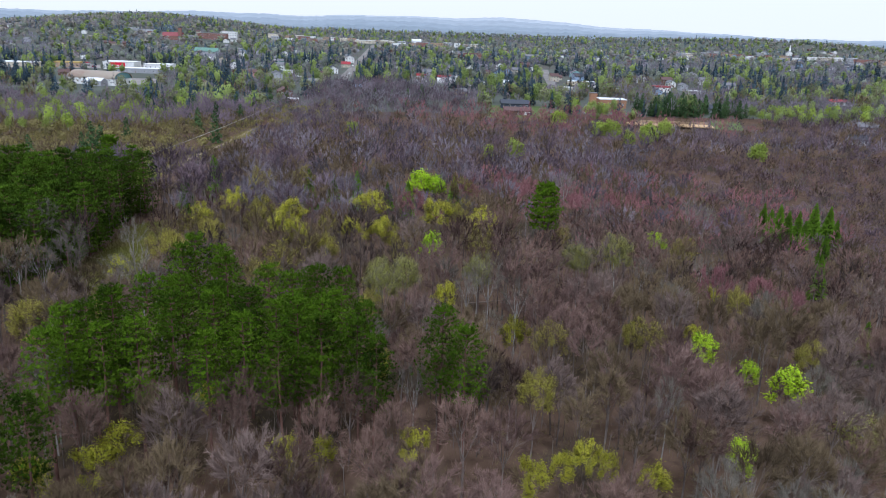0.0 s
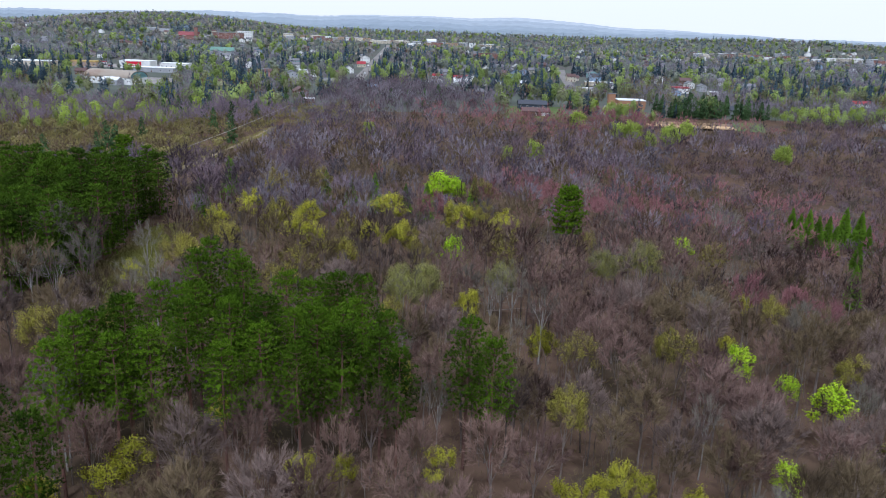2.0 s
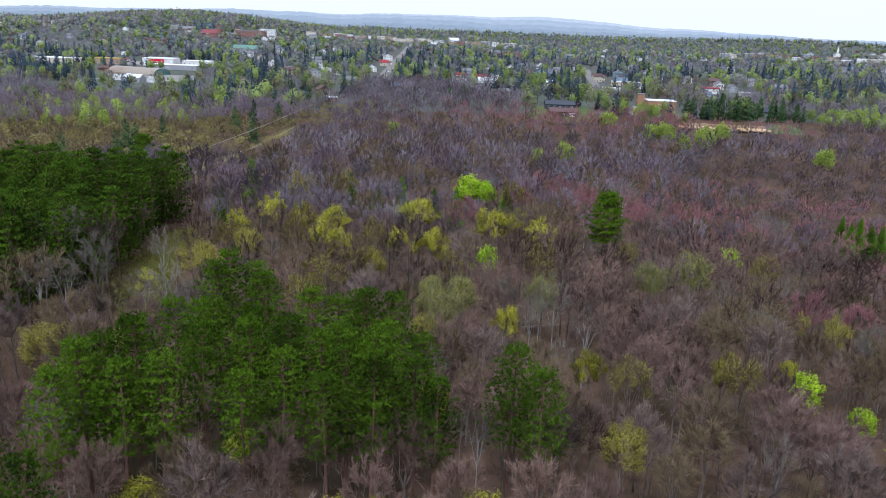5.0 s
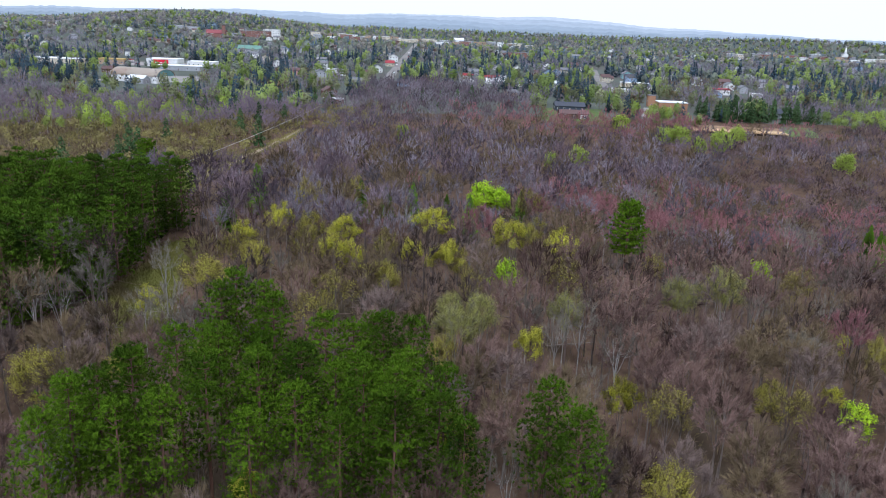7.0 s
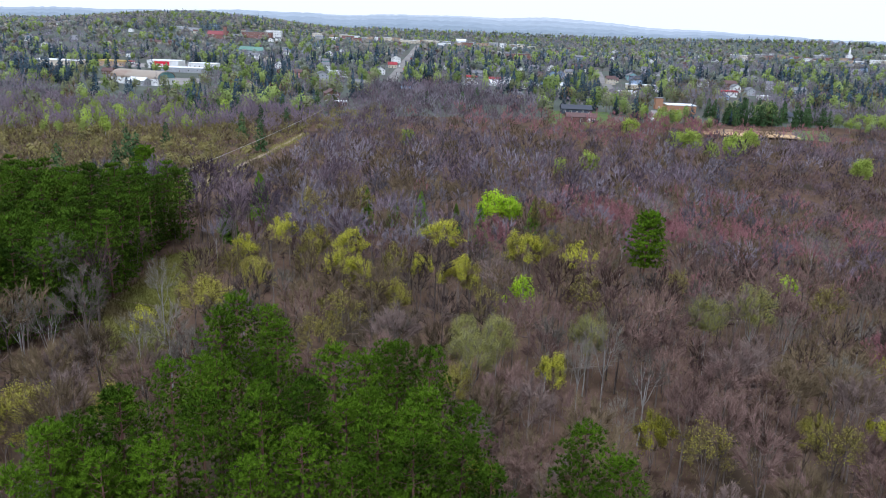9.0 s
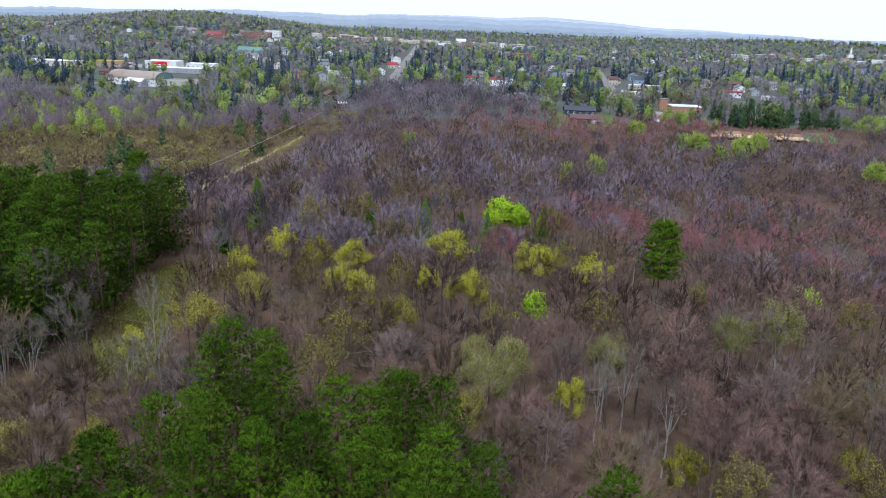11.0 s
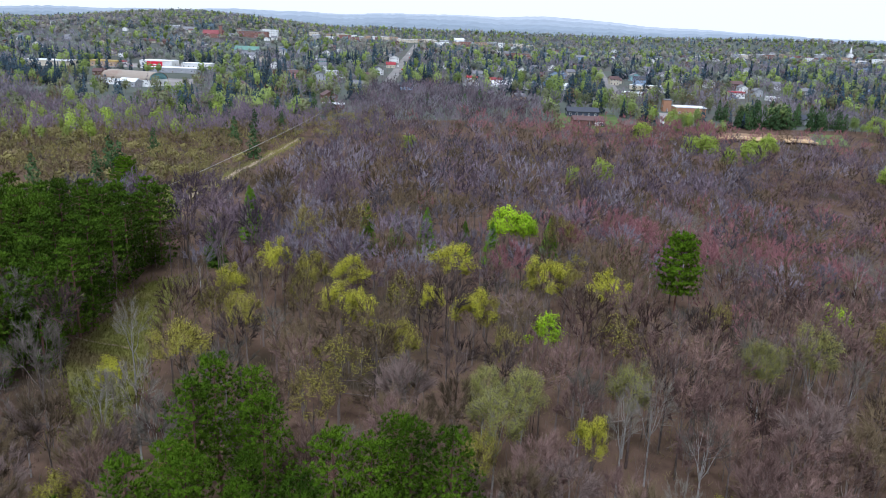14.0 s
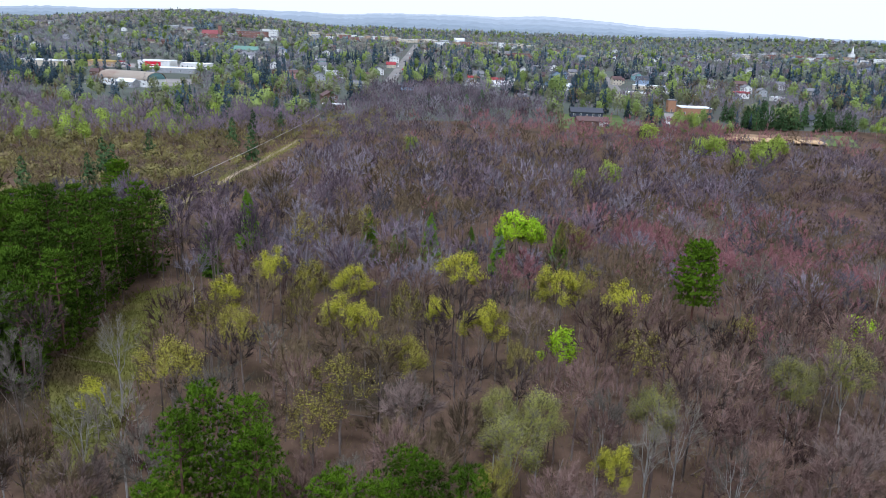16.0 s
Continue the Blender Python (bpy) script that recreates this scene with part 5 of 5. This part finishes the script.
building("workshop", "low white workshop with a flat roof", "workshop", 320, 660, 9, 7, 3, -3, WHITE, WHITE_ROOF, "flat", windows=3)
building("house", "small dark grey house with a pale gable", "house", 256, 494, 7.5, 8, 3.6, 10, GREYW, DARK_ROOF, "gable_front", windows=2)
building("store", "low store with a red roof", "store", 408, 581, 19, 10, 3, -6, WHITE, RED_ROOF, rise=1.6, windows=5)
building("house", "low grey house with a dark roof", "house", 281, 377, 9, 8, 2.8, -15, GREYW, DARK_ROOF, windows=3)
building("house", "low brown house with a grey roof", "house", 316, 419, 12, 8, 2.9, -15, BROWNW, SHINGLE, windows=3)
building("house", "pale low house with a grey roof", "house", 362, 483, 11, 8, 3, -15, CREAM, SHINGLE, windows=3)
steeple = building("church", "distant white church with a pointed steeple", "church", 1136, 1864, 13, 20, 7, -20, WHITE, SHINGLE, "gable_front", windows=3)
bm = bmesh.new()
bmesh.ops.create_cone(bm, cap_ends=True, segments=8, radius1=2.6, radius2=0.1, depth=12, matrix=Matrix.Translation((0, -7, 20)))
boxed(bm, -2.2, 2.2, -9.2, -4.8, 7, 14.1)
part("steeple", bm, WHITE, steeple, "white pointed steeple")

# lumber yard: framed decks with planks
yard = tagged(new("lumber_yard"), "tan wooden deck framework of a building under construction", "construction")
yard.matrix_world = pose(199, 421, float(ground_height(199, 421)), 0, 0, -14)
for k in range(-1, 3):
    part("deck", boxed(bmesh.new(), -18 + k * 12.5, -6.6 + k * 12.5, -5 + k * 1.2, 7 + k * 1.2, 1.0, 1.5), LUMBER, yard)
    part("wall_frame", boxed(bmesh.new(), -18 + k * 12.5, -6.6 + k * 12.5, 7.05 + k * 1.2, 7.25 + k * 1.2, 0.2, 2.9), TANW, yard)
    for j in range(4):
        px = -17.5 + k * 12.5 + j * 3.5
        part("post", boxed(bmesh.new(), px, px + 0.3, -4.8 + k * 1.2, -4.5 + k * 1.2, -0.5, 1.0), TANW, yard)
for j in range(9):
    part("plank", boxed(bmesh.new(), -15 + j * 3.6, -13.4 + j * 3.6, -3.5 + (j % 3), 3.5 + (j % 3), 1.52, 1.64), LUMBER, yard)

# downtown blocks and the far east side
tr = np.random.default_rng(31)
FACADES = [(BRICK, SHINGLE, "brown brick"), (WHITE, WHITE_ROOF, "white"), (CREAM, WHITE_ROOF, "cream"), (TANW, SHINGLE, "tan brick"), (GREYW, WHITE_ROOF, "grey")]
for k in range(38):
    wall, roof, word = FACADES[int(tr.integers(0, 5))]
    bx = -150 + k * 14 + tr.uniform(-5, 5)
    building("town_block", f"flat-roofed {word} downtown block", "building", bx, 1930 + tr.uniform(-60, 130), tr.uniform(14, 30), 14, tr.uniform(6, 11), -3, wall, roof, "flat", windows=5, storeys=2, group="downtown blocks", pane=1.8, whole=True)
for k in range(22):
    wall, roof, word = FACADES[int(tr.integers(0, 5))]
    a = radians(24 + k * 0.62 + tr.uniform(-0.2, 0.2))
    r = 2000 + tr.uniform(-140, 120)
    building("town_block", f"flat-roofed {word} block of the far quarter", "building", r * math.sin(a), r * math.cos(a), tr.uniform(14, 34), 14, tr.uniform(5, 9), -25, wall, roof, "flat", windows=4, storeys=2, group="far eastern blocks", pane=1.8, whole=True)

# plain houses through the town
HOMES = [(WHITE, SHINGLE, "white"), (CREAM, BROWN_ROOF, "cream"), (GREYW, SHINGLE, "grey"), (BLUEW, DARK_ROOF, "pale blue"), (WHITE, DARK_ROOF, "white"), (BROWNW, BROWN_ROOF, "brown"), (WHITE, SHINGLE, "white")]
placed = []
while len(placed) < 210:
    hy = 640 + 1350 * tr.uniform() ** 1.0
    hx = tr.uniform(-0.48, 0.72) * hy
    on_street = abs(hx - (13 + (hy - 797) * 0.069)) < 14
    if on_street or any(math.hypot(hx - p, hy - q) < 20 for p, q in placed) or (hx < -120 and 700 < hy < 1060):
        continue
    placed.append((hx, hy))
    wall, roof, word = HOMES[int(tr.integers(0, 7))]
    two = int(tr.integers(1, 3))
    building("house", f"{word} {'two-storey' if two == 2 else 'single-storey'} house among the town's trees", "house", hx, hy, tr.uniform(8, 12), tr.uniform(8, 10), 2.8 * two, float(tr.choice((-3, -3, 87, 10))), wall, roof,
             "gable_front" if tr.uniform() < 0.5 else "gable", windows=3, storeys=two, group="houses of the town", whole=True)

# ---- cars and street poles ----
TYRE = paint("black_tyre", (0.03, 0.03, 0.03), 0.9)
CAR_PAINTS = [(paint("white_car_paint", (0.7, 0.7, 0.7), 0.3), "white"), (paint("silver_car_paint", (0.4, 0.41, 0.43), 0.3), "silver"), (paint("dark_car_paint", (0.05, 0.055, 0.07), 0.3), "dark"), (paint("red_car_paint", (0.4, 0.04, 0.04), 0.3), "red")]


def car_kind(material, word):
    root = tagged(new("car"), f"parked {word} car on grey asphalt", "car", "cars of the town")
    bm = bmesh.new()
    low = [(-2.2, 0.35), (2.2, 0.35), (2.25, 0.75), (1.2, 0.9), (-1.9, 0.95), (-2.25, 0.7)]
    cab = [(1.0, 0.9), (0.3, 1.42), (-1.2, 1.45), (-1.85, 0.95)]
    for prof, half in ((low, 0.88), (cab, 0.76)):
        a = [bm.verts.new((x, -half, z)) for x, z in prof]
        b = [bm.verts.new((x, half, z)) for x, z in prof]
        bm.faces.new(a)
        bm.faces.new(b)
        for k in range(len(prof)):
            bm.faces.new((a[k], a[(k + 1) % len(prof)], b[(k + 1) % len(prof)], b[k]))
    bmesh.ops.recalc_face_normals(bm, faces=bm.faces[:])
    part("body", bm, material, root)
    part("windscreen", boxed(bmesh.new(), -1.3, 0.35, -0.79, 0.79, 1.0, 1.34), GLASS, root)
    for x in (-1.4, 1.4):
        for y in (-0.85, 0.85):
            bm = bmesh.new()
            bmesh.ops.create_cone(bm, cap_ends=True, segments=10, radius1=0.33, radius2=0.33, depth=0.22, matrix=Matrix.Translation((x, y, 0.33)) @ Matrix.Rotation(math.pi / 2, 4, "X"))
            part("wheel", bm, TYRE, root)
    return root


car_kinds = [car_kind(m, w) for m, w in CAR_PAINTS]
cr = np.random.default_rng(13)
spots_for_cars = [(-290 + 9 * k + float(cr.uniform(-1, 1)), 912 + 8 * (k % 3), float(cr.choice((0, 90)))) for k in range(13)]
spots_for_cars += [(16 + 0.069 * (q - 797) + side, q, 86 if side > 0 else 266) for q, side in ((812, -1), (840, 2), (905, 2), (960, -5), (1010, 2), (1075, -2), (1180, 2), (1320, -2))]
spots_for_cars += [(-205, 705, 20), (-196, 712, 80), (-188, 700, 10), (160, 478, 70), (170, 500, 20), (120, 462, 100), (196, 655, 5), (215, 650, 95)]
for k, (x, y, turn) in enumerate(spots_for_cars):
    copy_thing(car_kinds[k % 4], pose(x, y, float(ground_height(x, y)) + 0.55, 0, 0, turn))
for kind in car_kinds:
    discard(kind)
for k in range(14):
    y = 740 + k * 45
    x = 13 + (y - 797) * 0.069 + (-9 if k % 2 else 9)
    pole = tagged(new("street_pole"), "wooden street pole with a crossarm beside the road", "pole", "poles of the street")
    pole.location = (x, y, float(ground_height(x, y)))
    g = Geo().tube([(0, 0, -0.5), (0, 0, 10.5)], [0.17, 0.12], 6)
    shaft = new("shaft", mesh_of("shaft", *g.arrays(), BARK))
    shaft.parent = pole
    part("crossarm", boxed(bmesh.new(), -1.1, 1.1, -0.07, 0.07, 9.6, 9.78), BARK, pole)

# ---- power line over the corridor ----
for px, py in ((-52.5, 205), (-27, 395)):
    pole = tagged(new("utility_pole"), "tall brown wooden utility pole with a crossarm", "pole", "poles of the power line")
    pole.location = (px, py, float(ground_height(px, py)))
    g = Geo().tube([(0, 0, -0.5), (0, 0, 13.6)], [0.19, 0.13], 8)
    shaft = new("shaft", mesh_of("shaft", *g.arrays(), BARK))
    shaft.parent = pole
    part("crossarm", boxed(bmesh.new(), -0.9, 0.9, -0.07, 0.07, 12.8, 12.98), BARK, pole)
for off in (0.0,):
    z0, z1 = float(ground_height(-52.5, 205)) + 12.8, float(ground_height(-27, 395)) + 12.8
    pts = [(-52.5 + 25.5 * u + off, 205 + 190 * u, z0 + (z1 - z0) * u - 3.2 * u * (1 - u)) for u in np.linspace(0, 1, 25)]
    g = Geo().tube(pts, [0.07] * 25, 5)
    tagged(new("power_cable", mesh_of("power_cable", *g.arrays(), CONCRETE)), "thin pale overhead cable strung above the corridor", "cable", "cables of the power line")

# ---- trees of the town ----
near_leafy = [round_tree(165 + k, 10.5, 3.9, 230, 0.85, 0.08, 9) for k in range(6)]
near_bare = [hardwood(172 + k, 10.5, 3.9, 13, 4, 3, 0.2, low=0.2, plain=True) for k in range(5)]
near_pine = [cone_tree(183 + k, 14, 3.3, 270, 1.0, 0.5) for k in range(4)]
near_spruce = [cone_tree(193 + k, 16, 2.7, 250, 0.95, 0.85) for k in range(4)]
far_leafy = [round_tree(160 + k, 10.5, 3.9, 90, 1.5) for k in range(5)]
far_bare = [hardwood(170 + k, 10.5, 4.0, 9, 3, 2, 0.42, low=0.15, plain=True) for k in range(4)]
far_pine = [cone_tree(180 + k, 14, 3.3, 95, 1.7, 0.5) for k in range(3)]
far_spruce = [cone_tree(190 + k, 17, 2.7, 85, 1.6, 0.85) for k in range(3)]
count, near_count = 19500, 7300
ty = np.concatenate([465 + 735 * wr.uniform(0, 1, near_count) ** 1.1, 1200 + 2200 * wr.uniform(0, 1, count - near_count) ** 0.95])
tx = wr.uniform(-0.62, 0.9, count) * ty
lots = np.array([(-305, -165, 895, 975), (-315, -165, 868, 900), (-235, -150, 655, 765), (98, 140, 450, 518), (210, 250, 412, 455), (176, 232, 398, 434), (158, 206, 470, 556), (-50, -15, 500, 570)])
hill = 3200
tx = np.concatenate([tx, wr.normal(-520, 330, hill)])
ty = np.concatenate([ty, wr.normal(2120, 260, hill)])
keep = np.ones(len(tx), bool)
for x0, x1, y0, y1 in lots:
    keep &= ~((tx > x0) & (tx < x1) & (ty > y0) & (ty < y1))
view = tx / ty
keep &= ~((view > -0.4) & (view < -0.19) & (((ty > 545) & (ty < 660)) | ((ty > 760) & (ty < 870))) & (wr.uniform(0, 1, len(tx)) < 0.6))
street = 13 + (ty - 797) * 0.069
keep &= ~((np.abs(tx - street) < 10.5) & (ty > 650) & (ty < 1900))
keep &= ~((np.abs(tx - (194 + (ty - 678) * 0.242)) < 11) & (ty > 600) & (ty < 1020))
spots = np.array([o.location[:2] for o in bpy.data.objects if o.parent is None and o.get("category", "") not in ("", "tree", "pine tree", "birch tree", "car", "pole", "cable") and o.location.y > 440])
for bx, by in spots:
    known = min(math.hypot(bx - p, by - q) for p, q in placed) > 8
    keep &= ~((np.abs(tx - bx * ty / by) < (11 if known else 7)) & (ty > by * (0.93 if known else 0.955)) & (ty < by + 10))
keep &= np.array([not (q < 650 and inside(p, q, HEAD)) for p, q in zip(tx, ty)])
tx, ty = tx[keep], ty[keep]
kindly = np.array([noise.noise(Vector((p / 70, q / 110, 3.3))) for p, q in zip(tx, ty)]) + wr.normal(0, 0.3, len(tx)) - np.where((ty < 640) & (tx < -80), 0.15, 0)
kindly = np.where(ty > 1450, 0.14 + (kindly - 0.1) * 0.72, kindly)
town = np.stack([tx, ty], 1)
# Bare twigs of the town, tinted blue-lilac to paint in distance haze.
HAZED_TOWN_TWIGS = node_material("hazed_town_twigs", (0.13, 0.122, 0.155), (0.27, 0.252, 0.31), 0.02, 0.3)
dot_leafy = [round_tree(220 + k, 10.5, 4.8, 23, 3.4, 0.03, 5) for k in range(5)]
dot_bare = [hardwood(224 + k, 10.5, 4.8, 6, 2, 1, 1.0, low=0.1, limbs=3, plain=True) for k in range(4)]
dot_pine = [cone_tree(228 + k, 13, 3.6, 24, 3.2, 0.5) for k in range(3)]
dot_spruce = [cone_tree(232 + k, 15, 2.9, 20, 3.0, 0.85) for k in range(3)]


def town_mass(name, low, high, kinds, mats, lo, hi, label, category, soft=0.92):
    """One sort of tree through the town, in three grades of detail by distance; mats: (bark, rest) near and far."""
    some = (kindly > low) & (kindly <= high)
    g, m = [], []
    for variants, among, grade in zip(kinds, (ty < 760, (ty >= 760) & (ty < 1200), ty >= 1200), mats):
        g += scatter(variants, town[some & among], wr, lo, hi, soft=soft)[: len(grade)]
        m += grade
    stuff(name, g, m, label, category)


pines, spruces, leafies, bares = (near_pine, far_pine, dot_pine), (near_spruce, far_spruce, dot_spruce), (near_leafy, far_leafy, dot_leafy), (near_bare, far_bare, dot_bare)
# Most grades use materials with haze in their colour, the far conifers most.
town_mass("town_pines", 0.56, 9, pines, [[BARK, HAZED_TOWN_NEEDLES], [BARK, HAZED_TOWN_NEEDLES], [BARK, HAZED_FAR_NEEDLES]], 0.6, 1.25, "dark bushy pines between the houses of the town", "conifers")
town_mass("town_spruces", 0.38, 0.56, spruces, [[BARK, HAZED_TOWN_NEEDLES], [BARK, HAZED_TOWN_NEEDLES], [BARK, HAZED_FAR_NEEDLES]], 0.6, 1.35, "dark pointed spruces between the houses of the town", "conifers")
town_mass("town_green_trees", 0.22, 0.38, leafies, [[BARK, TWIGS, TOWN_GREEN], [BARK, TWIGS, TOWN_GREEN], [BARK, TWIGS, TOWN_GREEN]], 0.75, 1.5, "light green spring trees of the town", "trees")
town_mass("town_budding_trees", 0.03, 0.22, leafies, [[BARK, TWIGS, HAZED_BUD], [BARK, TWIGS, HAZED_LEAF], [BARK, TWIGS, HAZED_LEAF]], 0.7, 1.35, "soft green budding trees of the town", "trees")
town_mass("town_ochre_trees", -0.13, 0.03, (near_bare, far_bare, dot_leafy), [[BARK, SOFT_TWIGS], [BARK, HAZED_GREY], [BARK, TWIGS, HAZED_OCHRE]], 0.7, 1.45, "ochre budding trees of the town", "trees")
town_mass("town_bare_trees", -9, -0.13, bares, [[BARK, HAZED_GREY], [BARK, HAZED_TOWN_TWIGS], [BARK, HAZED_TOWN_TWIGS]], 0.7, 1.35, "bare purplish-brown trees of the town", "trees", 0.0)


# ---- far ridges ----
def far_ridge(name, radius, base, rises, label, colour, rough):
    """A wooded ridge at the edge of sight, as a backdrop that glows in a painted haze colour; rises: (azimuth, width,
    height).
    """
    m = bpy.data.materials.new(name)
    m.use_nodes = True
    n, l = m.node_tree.nodes, m.node_tree.links
    tex = n.new("ShaderNodeTexNoise")
    tex.inputs["Scale"].default_value = 0.02
    tex.inputs["Detail"].default_value = 5
    geo = n.new("ShaderNodeNewGeometry")
    l.new(geo.outputs["Position"], tex.inputs["Vector"])
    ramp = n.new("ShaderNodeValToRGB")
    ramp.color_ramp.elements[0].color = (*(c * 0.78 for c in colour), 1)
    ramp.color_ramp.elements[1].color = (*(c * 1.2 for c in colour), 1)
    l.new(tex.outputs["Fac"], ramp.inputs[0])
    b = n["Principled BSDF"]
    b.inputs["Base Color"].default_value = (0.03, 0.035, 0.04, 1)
    # The hazy tone is emitted, nearly independent of the sun and sky.
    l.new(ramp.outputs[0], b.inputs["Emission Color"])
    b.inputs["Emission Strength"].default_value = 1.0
    b.inputs["Roughness"].default_value = 1.0
    az = np.radians(np.linspace(-50, 62, 900))
    top = np.full(len(az), base, float)
    for a, w, h in rises:
        top += h * np.exp(-(((np.degrees(az) - a) / w) ** 2))
    rr = np.random.default_rng(7)
    top += rough * np.interp(np.arange(900), np.arange(0, 900, 2), rr.uniform(-1, 1, 450)) + 3 * np.sin(az * 31) + 2 * np.sin(az * 67 + 1)
    x, y = np.sin(az), np.cos(az)
    rows = [np.stack([x * (radius - 500), y * (radius - 500), np.full(900, -20.0)], 1), np.stack([x * (radius - 200), y * (radius - 200), top * 0.7], 1), np.stack([x * radius, y * radius, top], 1),
            np.stack([x * (radius + 120), y * (radius + 120), np.full(900, -20.0)], 1)]
    i = (np.arange(3)[:, None] * 900 + np.arange(899)[None]).ravel()[:, None]
    me = mesh_of(name, np.concatenate(rows), np.concatenate([i, i + 1, i + 901, i + 900], 1), m, True)
    return tagged(new(name, me), label, "hills", kind="structure")


# Aerial haze painted by hand: each ridge behind glows paler.
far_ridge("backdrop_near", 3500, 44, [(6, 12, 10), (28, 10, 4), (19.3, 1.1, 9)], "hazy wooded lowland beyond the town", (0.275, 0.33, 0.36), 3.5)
far_ridge("backdrop_middle", 3900, 56, [(-9, 9, 14), (4, 7, 18), (13, 6, 10), (24, 4, 4)], "hazy grey-blue wooded plain beyond the lowland", (0.35, 0.405, 0.435), 3.0)
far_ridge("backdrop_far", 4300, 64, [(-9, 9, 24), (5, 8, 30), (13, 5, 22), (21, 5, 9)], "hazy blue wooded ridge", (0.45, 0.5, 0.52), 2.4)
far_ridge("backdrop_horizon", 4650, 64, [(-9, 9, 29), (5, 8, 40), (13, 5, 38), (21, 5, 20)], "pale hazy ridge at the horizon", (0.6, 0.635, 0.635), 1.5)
